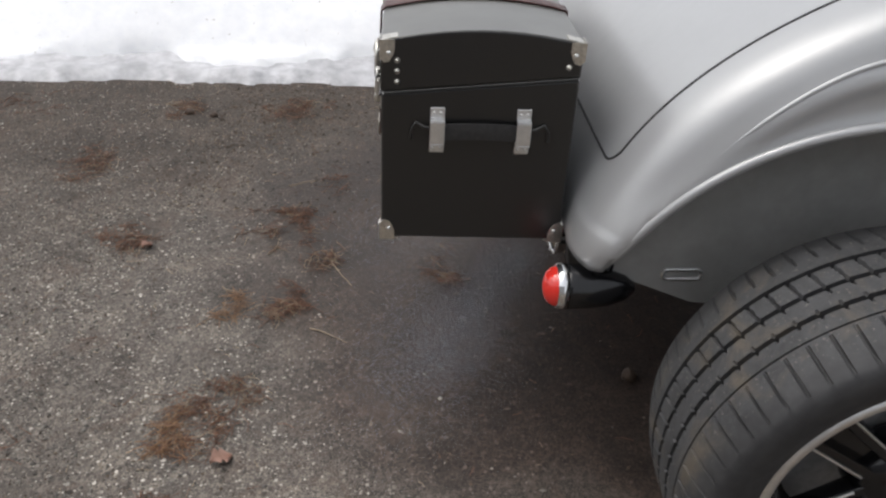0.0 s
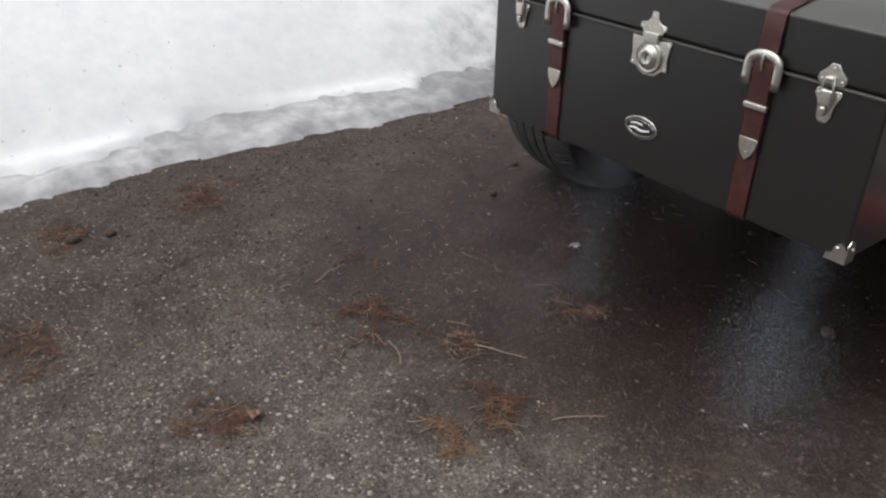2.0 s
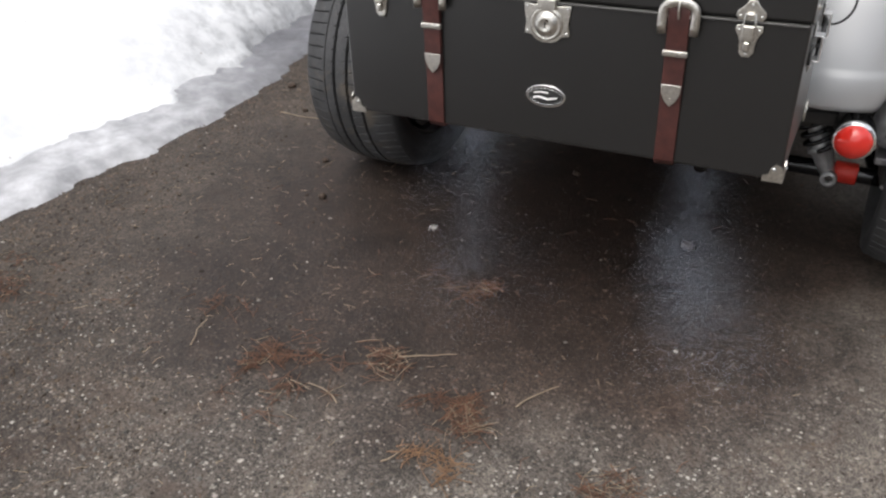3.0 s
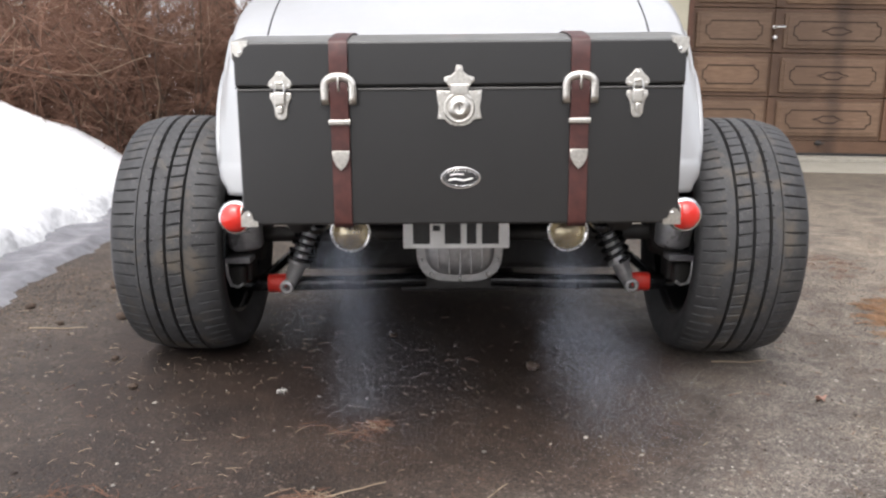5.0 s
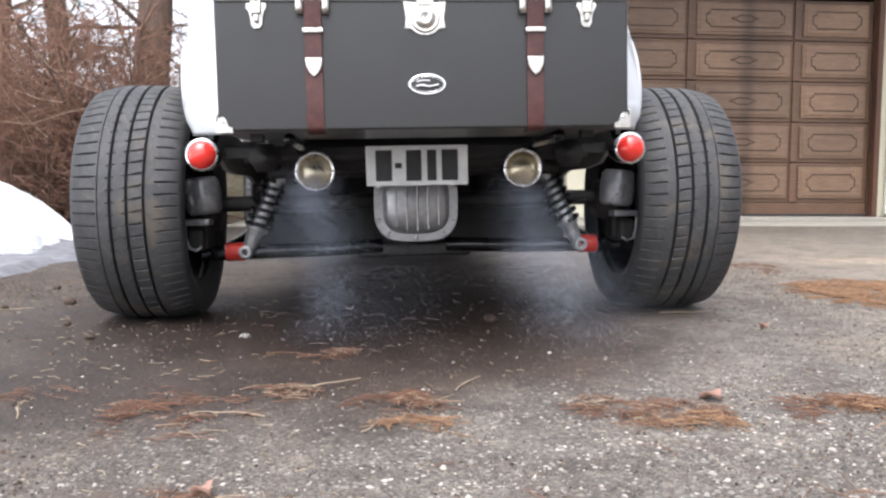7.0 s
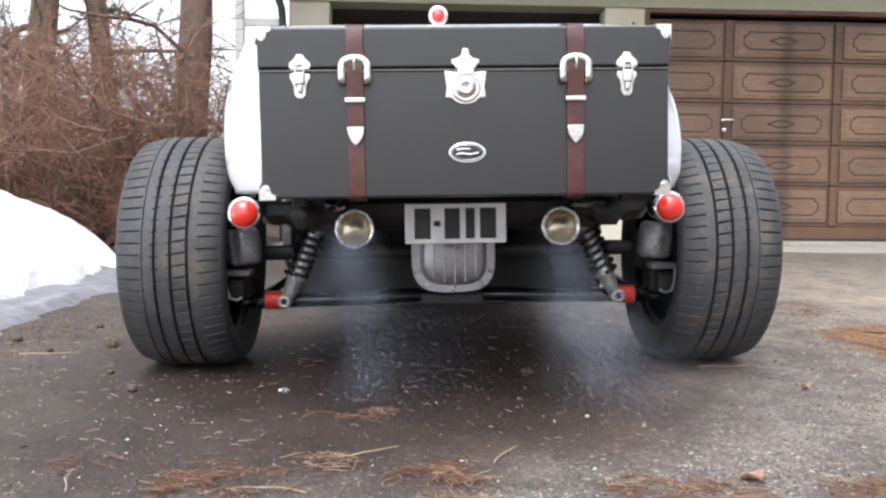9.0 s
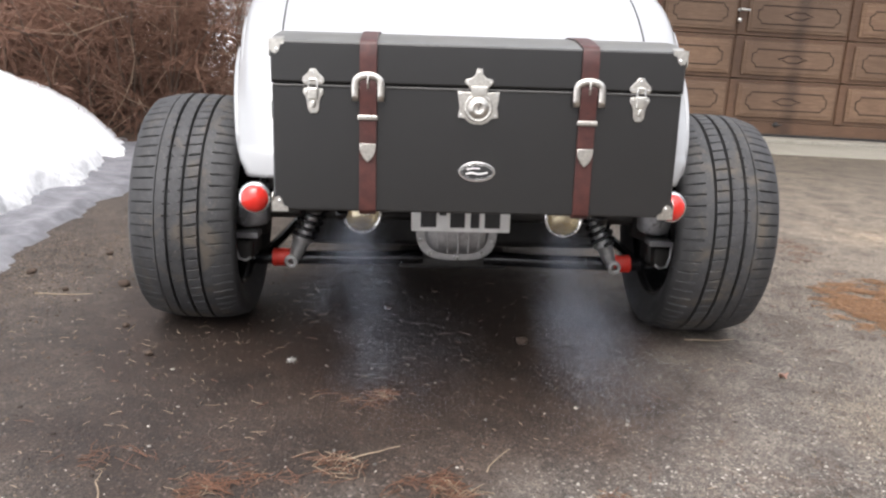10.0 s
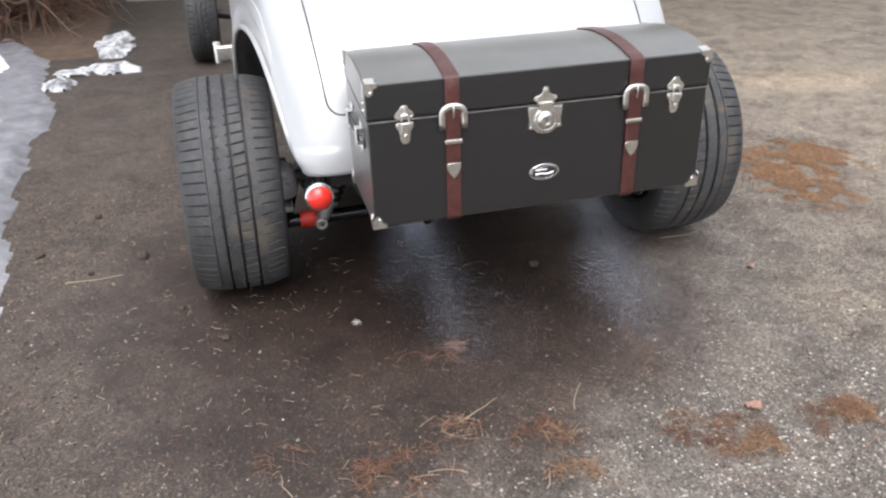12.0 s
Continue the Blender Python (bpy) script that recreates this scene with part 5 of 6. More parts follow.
for x in (-0.2385, 0.2385):
    over = [(TD + 0.003, 0.86)] + [(TD * (1 - i / 14), lid_top(TD * (1 - i / 14)) + 0.001) for i in range(0, 14)] + [(0.004, Z_TOP + 0.003), (-0.004, Z_TOP - 0.004), (-0.0055, 0.86), (-0.006, 0.815), (-0.003, 0.79), (-0.0015, 0.74), (-0.0015, 0.60), (-0.0015, 0.535), (0.004, Z_LOW - 0.003), (0.05, Z_LOW - 0.004)]
    strap = part("strap", shift(ribbon(over, 0.0185, 0.0035), x), "strap", trunk, "worn reddish-brown leather strap")
    tongue = [(-0.010, 0.822), (-0.012, 0.805), (-0.010, 0.78), (-0.0065, 0.74), (-0.006, 0.70), (-0.006, 0.652)]
    part("tongue", shift(ribbon(tongue, 0.0182, 0.003), x), "strap", strap, "loose leather strap end")
    # horseshoe buckle with rounded ends
    bp = [(-0.0272, 0.771), (-0.0278, 0.785)] + [(0.0278 * math.cos(a), 0.804 + 0.0215 * spow(math.sin(a), 0.7)) for a in [math.pi * (1 - i / 16) for i in range(17)]] + [(0.0278, 0.785), (0.0272, 0.771)]
    bm = tube([(px, -0.0135, pz) for px, pz in bp], 0.0050, 14, flat=1.60)
    add_tube(bm, [(-0.029, -0.0085, 0.800), (0.029, -0.0085, 0.800)], 0.0030, 8)
    part("buckle", shift(bm, x), "nickel", strap, "engraved nickel horseshoe buckle")
    part("prong", shift(tube([(0, -0.016, 0.830), (0, -0.020, 0.815), (0, -0.016, 0.798)], 0.0022, 8), x), "nickel", strap)
    part("keeper", shift(box((0, -0.0105, 0.7365), (0.044, 0.008, 0.0105), 0.002), x), "nickel", strap, "nickel strap keeper")
    tipo = [(-0.0175, 0.680), (0.0175, 0.680), (0.0165, 0.664), (0.010, 0.650), (0, 0.640), (-0.010, 0.650), (-0.0165, 0.664)]
    part("strap_tip", shift(plate(tipo, -0.0115, 0.003, 0.001), x), "nickel", strap, "engraved nickel strap tip")
    bm = bmesh.new()
    add_dome(bm, (0, -0.0115, 0.655), 0.002, 0.0015)
    part("rivet", shift(bm, x), "nickel", strap)
    for hz in (0.772, 0.758):
        bm = bmesh.new()
        add_dome(bm, (0, -0.0108, hz), 0.0016, 0.0006, n=8)
        part("punch_hole", shift(bm, x), "dark_gap", strap)


def latch(x):
    up = [(-0.006, 0.836), (0.006, 0.836), (0.011, 0.828), (0.022, 0.818), (0.024, 0.810), (0.019, 0.803), (-0.019, 0.803), (-0.024, 0.810), (-0.022, 0.818), (-0.011, 0.828)]
    low = [(-0.020, 0.795), (0.020, 0.795), (0.022, 0.786), (0.017, 0.778), (0.0135, 0.768), (0.012, 0.750), (0.006, 0.742), (-0.006, 0.742), (-0.012, 0.750), (-0.0135, 0.768), (-0.017, 0.778), (-0.022, 0.786)]
    lt = part("latch", shift(plate(up, -0.0045, 0.004, 0.0015), x), "nickel", trunk, "nickel drawbolt latch")
    part("lower_plate", shift(plate(low, -0.0045, 0.006, 0.0015), x), "nickel", lt)
    bm = box((0, -0.009, 0.784), (0.021, 0.010, 0.026), 0.003)
    add_box(bm, (0, -0.010, 0.762), (0.011, 0.010, 0.016), 0.003)
    part("lever", shift(bm, x), "nickel", lt)
    part("bail", shift(tube([(-0.009, -0.008, 0.768), (-0.0095, -0.012, 0.800), (-0.007, -0.010, 0.815), (0.007, -0.010, 0.815), (0.0095, -0.012, 0.800), (0.009, -0.008, 0.768)], 0.0017, 6), x), "steel", lt)
    part("hook", shift(box((0, -0.009, 0.814), (0.013, 0.009, 0.006), 0.002), x), "nickel", lt)
    for px, pz in ((0, 0.829), (-0.017, 0.810), (0.017, 0.810), (-0.016, 0.788), (0.016, 0.788), (0, 0.7475)):
        bm = bmesh.new()
        add_dome(bm, (px, -0.0045, pz), 0.0024, 0.0016, n=8)
        part("rivet", shift(bm, x), "steel", lt)


latch(-0.356)
latch(0.352)

# centre lock
up = [(-0.006, 0.846), (0.006, 0.846), (0.008, 0.834), (0.016, 0.826), (0.029, 0.823), (0.031, 0.816), (0.024, 0.810), (0.021, 0.803), (-0.021, 0.803), (-0.024, 0.810), (-0.031, 0.816), (-0.029, 0.823), (-0.016, 0.826), (-0.008, 0.834)]
lock = part("centre_lock", plate(up, -0.0045, 0.004, 0.0015), "nickel", trunk, "nickel centre lock with round boss")
low = [(-0.045, 0.798), (-0.024, 0.796), (0.024, 0.796), (0.045, 0.798), (0.044, 0.782), (0.041, 0.765), (0.044, 0.742), (0.030, 0.740), (0.020, 0.731), (0.008, 0.727), (-0.008, 0.727), (-0.020, 0.731), (-0.030, 0.740), (-0.044, 0.742), (-0.041, 0.765), (-0.044, 0.782)]
part("lower_plate", plate(low, -0.0045, 0.006, 0.0015), "nickel", lock)
part("hasp", box((0, -0.0075, 0.799), (0.036, 0.006, 0.020), 0.002), "nickel", lock)
part("boss", lathe([(0.031, 0.0), (0.031, 0.004), (0.027, 0.006), (0.026, 0.003), (0.021, 0.004), (0.019, 0.010), (0.012, 0.012), (0.011, 0.010), (0, 0.010)], 32, Matrix.Translation((0, -0.0045, 0.763)) @ FACE_Y), "nickel", lock)
part("keyhole", box((0, -0.0150, 0.763), (0.002, 0.0012, 0.011), 0), "dark_gap", lock)
for px, pz in ((0, 0.839), (-0.025, 0.817), (0.025, 0.817), (-0.039, 0.792), (0.039, 0.792), (-0.038, 0.747), (0.038, 0.747)):
    bm = bmesh.new()
    add_dome(bm, (px, -0.0045, pz), 0.0026, 0.0018, n=8)
    part("rivet", bm, "steel", lock)

# oval badge
badge = part("badge", plate(ellipse(0.0405, 0.0225, 0.002, 0.623, 48), -0.004, 0.004, 0.0015), "chrome", trunk, "oval chromed badge with dark field")
part("field", plate(ellipse(0.0365, 0.0185, 0.002, 0.623, 48), -0.0048, 0.002), "ink", badge)
part("inner_ring", tube([(0.002 + 0.0335 * math.cos(a), -0.0050, 0.623 + 0.0158 * math.sin(a)) for a in [2 * math.pi * i / 40 for i in range(42)]], 0.0006, 5), "chrome", badge)
# plain pale shapes in place of the emblem
bm = tube([(-0.022, -0.0054, 0.6185), (-0.010, -0.0054, 0.6215), (0.008, -0.0054, 0.6180), (0.026, -0.0054, 0.6225)], 0.0036, 8, flat=0.5)
add_tube(bm, [(-0.020, -0.0054, 0.6285), (-0.008, -0.0054, 0.6315), (0.008, -0.0054, 0.6305)], 0.0022, 8, flat=0.6)
part("emblem", bm, "plate", badge, "plain pale shapes on the badge")


def lobe(sx, zc, up, size):
    """Face outline of a corner cap: a square with a rounded ear."""
    x1 = sx * (TW + 0.003)
    pts = [(x1, zc), (x1 - sx * size, zc), (x1 - sx * size, zc - up * size * 0.30), (x1 - sx * size * 0.72, zc - up * size * 0.42), (x1 - sx * size * 0.62, zc - up * size * 0.80),
           (x1 - sx * size * 0.42, zc - up * size), (x1 - sx * size * 0.15, zc - up * size * 0.92), (x1, zc - up * size * 0.62)]
    return pts


def corner_cap(sx, z, up, size, front=False):
    """A pressed metal cap wrapped round one corner of the trunk."""
    bm = bmesh.new()
    y = -0.0035 if not front else TD + 0.0015
    add_plate(bm, lobe(sx, z + up * 0.003, up, size), y, 0.002)
    side = [(yy if not front else TD - yy, zz) for yy, zz in ((-0.003, z + up * 0.003), (size * 0.70, z + up * 0.003), (size * 0.70, z - up * size * 0.45), (size * 0.60, z - up * size * 0.75), (size * 0.42, z - up * size * 1.05), (size * 0.15, z - up * size * 1.12), (-0.003, z - up * size * 0.9))]
    f = bm.faces.new([bm.verts.new((sx * (TW + 0.0025), yy, zz)) for yy, zz in side])
    ex = bmesh.ops.extrude_face_region(bm, geom=[f])
    bmesh.ops.translate(bm, vec=(sx * 0.002, 0, 0), verts=[v for v in ex["geom"] if isinstance(v, bmesh.types.BMVert)])
    yc = size * 0.45 if not front else TD - size * 0.45
    add_box(bm, (sx * (TW - size * 0.40), yc, lid_top(yc) + 0.0005 if up > 0 else z - 0.0015), (size * 0.80, size * 0.90, 0.003), 0.001, Matrix.Rotation(math.atan((lid_top(yc + 0.01) - lid_top(yc - 0.01)) / 0.02) if up > 0 else 0, 4, "X"))
    cap = part("corner_cap", bm, "nickel", trunk, "pressed nickel corner cap", smooth=False)
    bm = bmesh.new()
    if not front:
        add_dome(bm, (sx * (TW - size * 0.38), y, z - up * size * 0.62), 0.004, 0.0025)
    add_lathe(bm, [(0.004, 0), (0.003, 0.002), (0, 0.003)], 10, Matrix.Translation((sx * (TW + 0.0045), size * 0.4 if not front else TD - size * 0.4, z - up * size * 0.6)) @ (SIDE_X if sx > 0 else Matrix.Rotation(radians(-90), 4, "Y")))
    part("rivet", bm, "steel", cap)


for sx in (-1, 1):
    corner_cap(sx, Z_TOP, 1, 0.031)
    corner_cap(sx, Z_TOP + 0.004, 1, 0.031, True)
    corner_cap(sx, Z_LOW, -1, 0.034)
    corner_cap(sx, Z_LOW, -1, 0.034, True)
    turn = SIDE_X if sx > 0 else Matrix.Rotation(radians(-90), 4, "Y")
    for y, z in ((0.026, 0.862), (0.026, 0.844), (0.026, 0.826), (TD - 0.022, 0.858)):
        bm = lathe([(0.0050, 0), (0.0042, 0.003), (0.002, 0.0045), (0, 0.005)], 12, Matrix.Translation((sx * (TW + 0.002), y, z)) @ turn)
        part("stud", bm, "nickel", trunk, "domed nickel stud")
    # carrying handle
    xo = sx * TW
    grip = [(y, 0.741 + 0.003 * math.sin(math.pi * (y - 0.095) / 0.147)) for y in [0.095 + 0.147 * i / 12 for i in range(13)]]
    bm = bmesh.new()
    rings = []
    for y, z in grip:
        rings.append([bm.verts.new((xo + sx * dx, y, z + dz)) for dx, dz in ((0.008, -0.015), (0.012, -0.015), (0.012, 0.015), (0.008, 0.015))])
    for a, b in zip(rings, rings[1:]):
        for k in range(4):
            bm.faces.new((a[k], a[(k + 1) % 4], b[(k + 1) % 4], b[k]))
    bm.faces.new(rings[0])
    bm.faces.new(rings[-1])
    hd = part("handle", bm, "grip", trunk, "black leather carrying handle in steel loops")
    for y, d in ((0.095, -1), (0.242, 1)):
        bm = tube([(xo + sx * 0.010, y, 0.746), (xo + sx * 0.006, y + d * 0.022, 0.748), (xo + sx * 0.004, y + d * 0.036, 0.756), (xo + sx * 0.003, y + d * 0.044, 0.742), (xo + sx * 0.003, y + d * 0.045, 0.724)], 0.0028, 6)
        part("handle_end", bm, "leather", hd)
        bm = box((xo + sx * 0.0155, y, 0.742), (0.003, 0.025, 0.040), 0.0012)
        for s in (-1, 1):
            add_box(bm, (xo + sx * 0.0095, y, 0.742 + s * 0.0215), (0.015, 0.025, 0.003), 0.0012)
            add_box(bm, (xo + sx * 0.0022, y, 0.742 + s * 0.0305), (0.0036, 0.025, 0.021), 0.0016)
        lp = part("handle_loop", bm, "steel", hd, "bright steel handle loop")
        for yy, zz in ((y - 0.006, 0.710), (y + 0.006, 0.710), (y - 0.006, 0.774), (y + 0.006, 0.774)):
            bm = lathe([(0.003, 0), (0.002, 0.0015), (0, 0.002)], 8, Matrix.Translation((xo + sx * 0.004, yy, zz)) @ turn)
            add = part("rivet", bm, "steel", hd)


# ---- litter on the drive ----
def needle_patch(rng, lines, cx, cy, rx, ry, count, length=(0.025, 0.08), r=0.0011, lift=0.012):
    for _ in range(count):
        a, q = rng.uniform(0, 2 * math.pi), math.sqrt(rng.random()) * (0.6 + 0.8 * rng.random())
        x, y = cx + rx * q * math.cos(a), cy + ry * q * math.sin(a)
        if count > 1 and noise.noise(Vector((x * 14, y * 14, 2.2))) + 0.6 * noise.noise(Vector((x * 40, y * 40, 5.2))) < 0.55 * q - 0.35:
            continue
        t, ln = rng.uniform(0, 2 * math.pi), rng.uniform(*length)
        z = ground_z(x, y) + 0.0015 + lift * rng.random() * (1 - q * 0.7)
        dx, dy = ln / 2 * math.cos(t), ln / 2 * math.sin(t)
        c = rng.gauss(0, 0.18)
        lines.append(([Vector((x - dx, y - dy, z)), Vector((x - dy * c, y + dx * c, z + rng.uniform(0, 0.004))), Vector((x + dx, y + dy, z + rng.uniform(-0.001, 0.003)))], r, r * 0.6))


rng = random.Random(5)
PATCHES = ((-0.49, -0.30, 0.15, 0.10, 420), (-0.05, -0.27, 0.10, 0.07, 240), (0.40, -0.42, 0.12, 0.10, 320), (0.73, -0.42, 0.13, 0.10, 380),
           (0.30, -0.36, 0.06, 0.08, 150), (-0.28, -0.19, 0.08, 0.05, 120), (-0.22, 0.17, 0.11, 0.07, 260), (-1.35, -0.40, 0.16, 0.14, 420), (-0.87, -1.06, 0.13, 0.10, 300),
           (-1.35, -0.84, 0.10, 0.08, 200), (-0.47, -0.35, 0.12, 0.10, 160), (-0.35, -0.78, 0.09, 0.08, 160), (-0.02, -0.27, 0.07, 0.06, 90), (-0.40, -0.82, 0.10, 0.08, 160),
           (1.70, 2.05, 0.25, 0.30, 360), (-0.75, -0.19, 0.10, 0.06, 120), (0.55, -0.9, 0.2, 0.15, 200), (-1.3, -1.5, 0.2, 0.2, 220), (0.1, -1.2, 0.15, 0.12, 120))
lines = []
for cx, cy, rx, ry, n in PATCHES:
    needle_patch(rng, lines, cx, cy, rx, ry, int(n * (0.7)))
for _ in range(420):
    needle_patch(rng, lines, rng.uniform(-1.7, 2.6), rng.uniform(-1.7, 3.0), 0.05, 0.05, 1, (0.012, 0.045), lift=0.001)
tagged(quick_tubes("pine_needles", lines, "needle", 3), "rust-brown dead pine needles in loose patches", "pine needles", kind="stuff")
lines = []
for cx, cy, rx, ry, n in ((1.60, 1.00, 0.17, 0.30, 3600), (1.84, 1.26, 0.24, 0.24, 3600), (0.76, -0.44, 0.10, 0.09, 260), (0.44, -0.45, 0.09, 0.07, 160), (1.30, -0.20, 0.10, 0.10, 220), (-0.02, -0.42, 0.09, 0.06, 140)):
    needle_patch(rng, lines, cx, cy, rx, ry, n)
tagged(quick_tubes("orange_needles", lines, "needle_pale", 3), "orange dry pine needles heaped on the asphalt", "pine needles", kind="stuff")
lines = []
for _ in range(520):
    needle_patch(rng, lines, rng.uniform(-1.7, 1.9), rng.uniform(-1.7, 0.5), 0.05, 0.05, 1, (0.008, 0.024), 0.0010, 0.002)
for _ in range(200):
    needle_patch(rng, lines, rng.uniform(-1.65, -0.4), rng.uniform(-1.0, 1.2), 0.05, 0.05, 1, (0.010, 0.036), 0.0013, 0.001)
for cx, cy, rx, ry, n in PATCHES[0:13]:
    needle_patch(rng, lines, cx, cy, rx, ry, 34, (0.02, 0.07), 0.0011, 0.012)
tagged(quick_tubes("straw", lines, "straw", 3), "pale dry straw bits scattered on the asphalt", "straw", kind="stuff")


def chips(count, area, size, seed, mat, name, label, even=False):
    rng = random.Random(seed)
    verts, faces = [], []
    for _ in range(count):
        x, y = rng.uniform(area[0], area[1]), rng.uniform(area[2], area[3])
        bare = math.hypot((x - 0.25) * 0.31, (y + 0.98) * 0.46) + 0.45 * (0.5 + 0.5 * noise.noise(Vector((x * 1.8, y * 1.8, 4))))
        wet = smooth01(0.62, 0.42, math.hypot((x + 0.20) * 0.43, (y - 0.55) * 0.42))
        lumps = smooth01(-0.05, 0.25, noise.noise(Vector((x * 6.5, y * 6.5, 1.7))) + 0.5 * noise.noise(Vector((x * 15, y * 15, 3.7))))
        if even and rng.random() < 0.85 * wet:
            continue
        if not even and rng.random() < 1 - (1 - smooth01(0.5, 0.95, bare) * 0.93) * (1 - 0.92 * wet) * (0.5 + 0.5 * lumps):
            continue
        s = rng.uniform(*size) * (0.6 + 0.8 * rng.random() ** 3)
        a = rng.uniform(0, math.pi)
        ca, sa = math.cos(a) * s, math.sin(a) * s
        k, z = rng.uniform(0.5, 0.95), ground_z(x, y)
        h = s * rng.uniform(0.35, 0.7)
        b = len(verts)
        verts += [(x + ca, y + sa, z), (x - sa * k, y + ca * k, z), (x - ca, y - sa, z), (x + sa * k, y - ca * k, z),
                  (x + ca * 0.5, y + sa * 0.5, z + h), (x - sa * k * 0.5, y + ca * k * 0.5, z + h * 0.9), (x - ca * 0.45, y - sa * 0.5, z + h * 0.8), (x + sa * k * 0.5, y - ca * k * 0.5, z + h)]
        faces += [(b, b + 1, b + 5, b + 4), (b + 1, b + 2, b + 6, b + 5), (b + 2, b + 3, b + 7, b + 6), (b + 3, b, b + 4, b + 7), (b + 4, b + 5, b + 6, b + 7)]
    me = bpy.data.meshes.new(name)
    me.from_pydata(verts, [], faces)
    me.materials.append(M[mat])
    return tagged(new(name, me), label, "gravel", kind="stuff")


chips(46000, (-1.72, 1.8, -1.7, 0.9), (0.0024, 0.0064), 1, "chip", "stone_chips", "small pale stone chips proud of the asphalt")
chips(5500, (-1.72, 3.2, -1.7, 3.5), (0.0028, 0.0052), 2, "chip", "coarse_stone_chips", "coarser grey stone chips on the asphalt")
chips(60000, (-1.75, 1.9, -1.5, 2.4), (0.0018, 0.0042), 3, "crumb", "earth_crumbs", "dark and tan crumbs of earth and bark strewn on the asphalt", True)
chips(11000, (-1.72, -0.55, -0.7, 1.8), (0.0030, 0.0066), 4, "crumb", "bark_crumbs", "bark crumbs and grit on the damp side of the drive", True)


def leaf(x, y, turn, size, mat="leaf", label="curled tan dead leaf lying on the asphalt"):
    n = 14
    bm = bmesh.new()
    rows = []
    for i in range(9):
        t = i / 8
        w = size * 0.42 * math.sin(math.pi * t) ** 0.7 * (1 + 0.35 * math.cos(t * 19))
        rows.append([bm.verts.new((w * u, size * (t - 0.5), 0.006 + 0.012 * u * u + 0.006 * math.sin(5 * t))) for u in (-1, -0.5, 0, 0.5, 1)])
    for a, b in zip(rows, rows[1:]):
        for k in range(4):
            bm.faces.new((a[k], a[k + 1], b[k + 1], b[k]))
    bmesh.ops.remove_doubles(bm, verts=bm.verts[:], dist=0.0002)
    ob = obj("dead_leaf", bm, mat)
    s = ob.modifiers.new("thickness", "SOLIDIFY")
    s.thickness = 0.0008
    ob.matrix_world = pose(x, y, ground_z(x, y) - 0.003, 0, 0, turn)
    return tagged(ob, label, "leaf", "dead leaves")


for x, y, t, s in ((0.51, -0.335, 30, 0.048), (-0.33, -0.72, 50, 0.035), (0.95, 0.35, 10, 0.03)):
    leaf(x, y, t, s)


def clod(x, y, s, seed, mat, name, label, cat):
    bm = bmesh.new()
    bmesh.ops.create_icosphere(bm, subdivisions=2, radius=s)
    for v in bm.verts:
        v.co *= 1 + 0.35 * noise.noise(v.co * (2.2 / s) * 0.5 + Vector((seed, seed, 0)))
        v.co.z *= 0.7
    ob = obj(name, bm, mat)
    ob.location = (x, y, ground_z(x, y) + 0.45 * s)
    return tagged(ob, label, cat, name)


for k, (x, y, s) in enumerate(((-1.148, 1.04, 0.022), (-1.52, 1.14, 0.018), (-1.32, 0.95, 0.012), (0.23, 0.60, 0.020), (-1.31, -0.82, 0.018), (-1.29, -0.72, 0.016), (-1.0, 0.62, 0.012), (-0.86, 0.40, 0.014), (-1.35, 1.45, 0.016), (-0.2, 0.9, 0.013))):
    clod(x, y, s, k, "cone", "dirt_clod", "small dark clod of earth on the asphalt", "clod")
bm = bmesh.new()
rg = random.Random(4)
for k in range(7):
    a = k * 0.9
    add_tube(bm, [(0, 0, 0.004), (0.010 * math.cos(a), 0.010 * math.sin(a), 0.012 + 0.004 * rg.random()), (0.022 * math.cos(a) * rg.uniform(0.6, 1.1), 0.022 * math.sin(a), 0.008 * rg.random() + 0.003)], 0.0022, 5, taper=0.0009)
scrap = obj("white_scrap", bm, "white_bit")
scrap.location = (-0.454, 0.376, ground_z(-0.454, 0.376))
tagged(scrap, "small torn white scrap on the dark asphalt", "scrap")
lines = []
rg = random.Random(9)
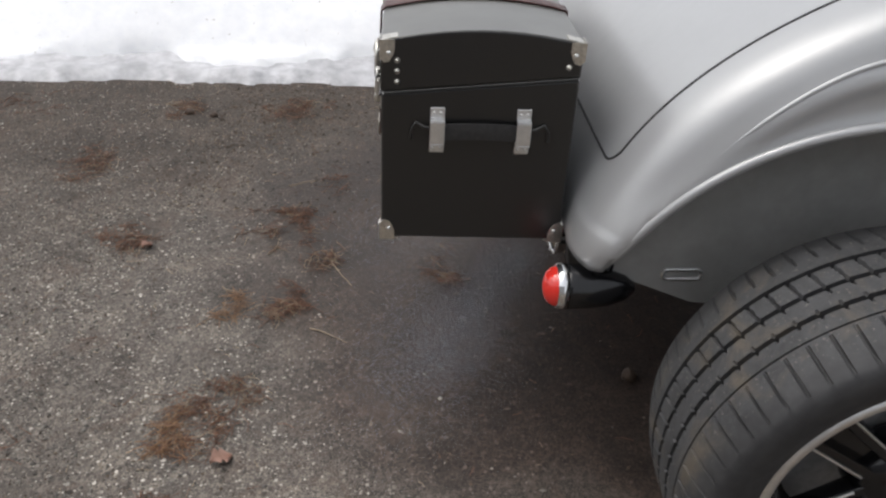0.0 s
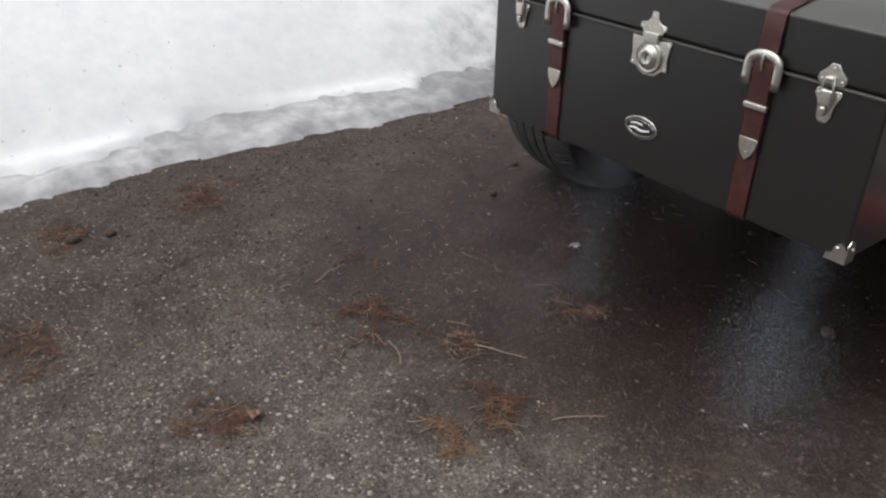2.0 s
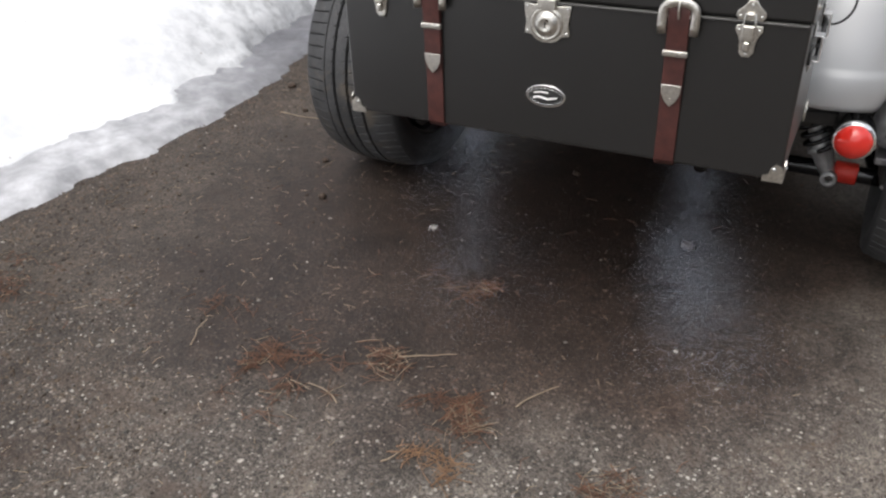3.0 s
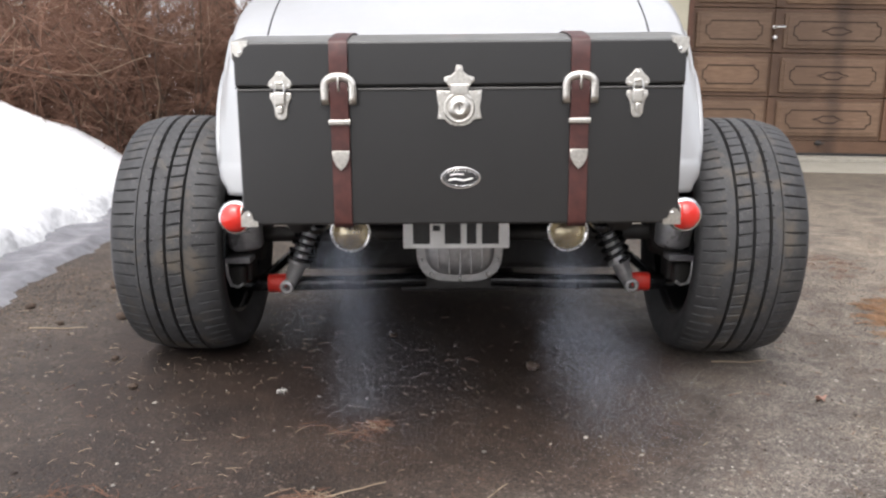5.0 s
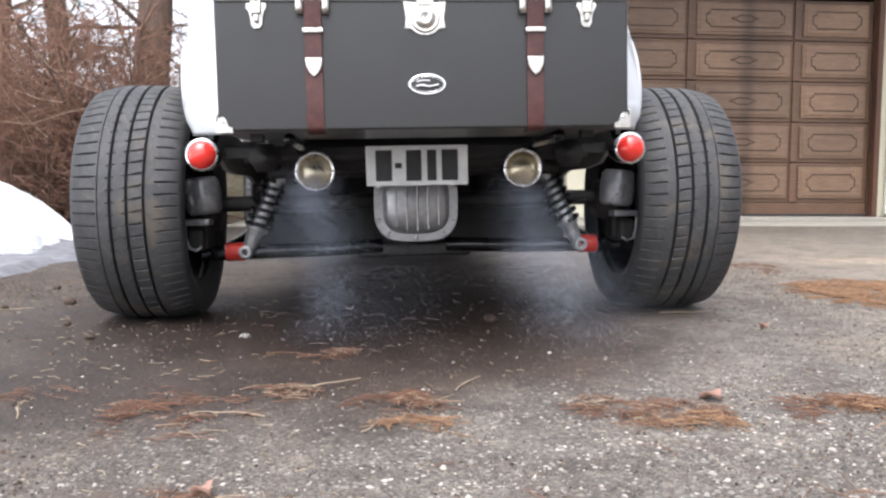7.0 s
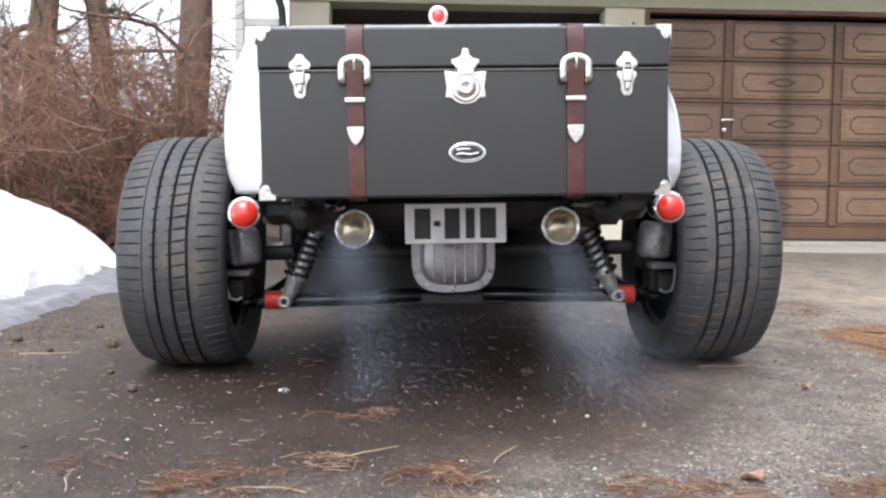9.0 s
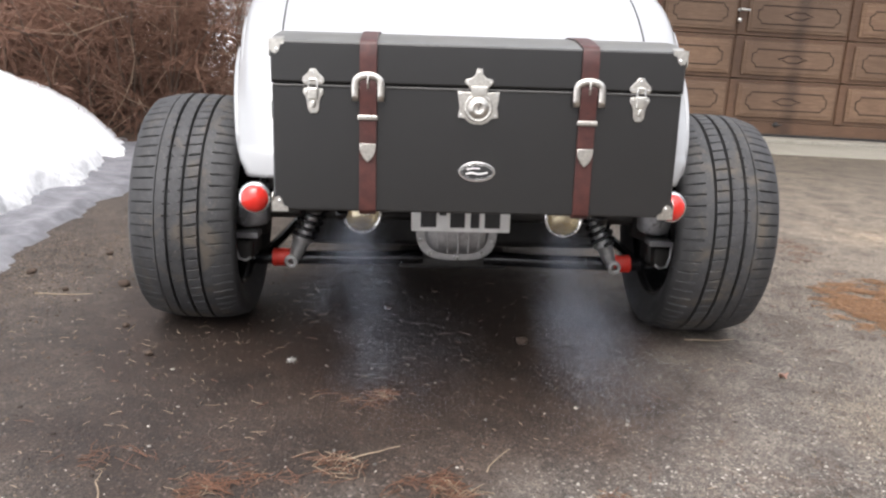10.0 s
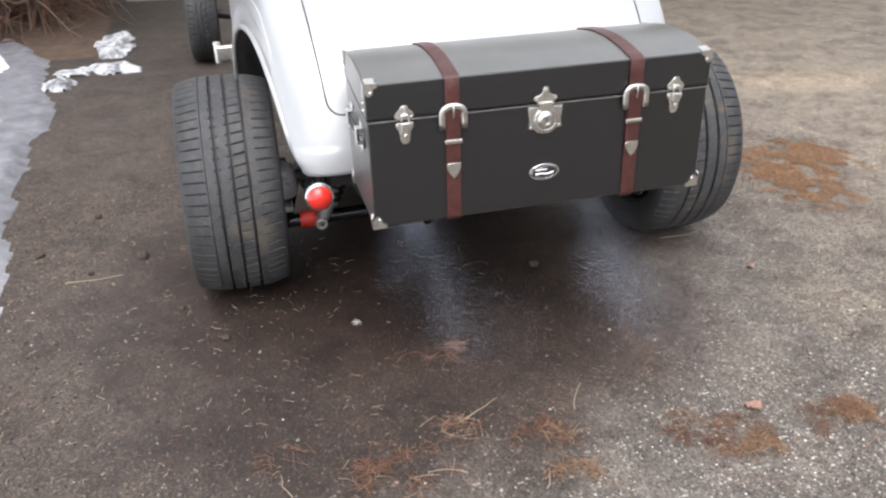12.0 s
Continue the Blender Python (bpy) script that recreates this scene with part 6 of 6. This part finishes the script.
for x, y, t, ln in ((-0.26, -0.17, 20, 0.14), (-0.13, -0.46, 40, 0.07), (0.05, -0.20, 70, 0.12), (-1.4, 0.9, 15, 0.2), (-0.72, -0.35, 100, 0.10), (-0.30, -0.36, 160, 0.10), (0.76, 0.645, 12, 0.17)):
    d = Vector((math.cos(radians(t)), math.sin(radians(t)), 0))
    pts = bend(rg, Vector((x, y, ground_z(x, y) + 0.003)), d, ln, 5, 0.18)
    for p in pts:
        p.z = ground_z(x, y) + 0.003 + abs(p.z - ground_z(x, y) - 0.003) * 0.3
    tw = obj("twig", tube(pts, 0.002, 6, taper=0.001), "straw")
    tagged(tw, "thin pale twig lying on the asphalt", "twig", "twigs on the drive")


# ---- exhaust smoke: fine droplets drifting from both tips to the ground ----
def smoke(name, path, count, seed):
    """A haze of tiny droplets round a drifting path of (x, y, z, radius); one triangle each."""
    r = np.random.default_rng(seed)
    knots = np.array(path)
    t = r.random(int(count * 2.2)) ** 0.8 * (len(knots) - 1)
    i = np.minimum(t.astype(int), len(knots) - 2)
    f = (t - i)[:, None]
    f = f * f * (3 - 2 * f)
    at = knots[i] * (1 - f) + knots[i + 1] * f
    off = r.normal(size=(len(t), 3))
    p = at[:, :3] + off * at[:, 3:4] * 0.5
    wisp = np.array([noise.noise(Vector((a * 5, b * 5, c * 4 + seed))) + 0.5 * noise.noise(Vector((a * 11, b * 11, c * 9 + seed))) for a, b, c in p])
    p = p[(r.random(len(t)) < np.clip(0.50 + 1.0 * wisp, 0.05, 1.0)) & (p[:, 2] > 0.03)][:count]
    corner = r.normal(size=(len(p), 3, 3))
    corner *= 0.00048 / np.linalg.norm(corner, axis=2, keepdims=True)
    verts = (p[:, None, :] + corner).reshape(-1, 3)
    me = bpy.data.meshes.new(name)
    me.from_pydata(verts.tolist(), [], np.arange(len(verts)).reshape(-1, 3).tolist())
    me.materials.append(M["smoke"])
    return tagged(new(name, me), "thin blue-grey exhaust smoke drifting down to the asphalt", "smoke", "exhaust smoke", "stuff")


smoke("exhaust_smoke", [(-0.272, 0.33, 0.43, 0.04), (-0.275, 0.27, 0.37, 0.08), (-0.27, 0.20, 0.25, 0.12), (-0.22, 0.12, 0.14, 0.16), (-0.12, 0.0, 0.09, 0.20)], 140000, 3)
smoke("exhaust_smoke", [(0.272, 0.33, 0.43, 0.04), (0.275, 0.27, 0.37, 0.08), (0.29, 0.20, 0.25, 0.12), (0.33, 0.12, 0.14, 0.16), (0.40, 0.02, 0.09, 0.20)], 140000, 8)
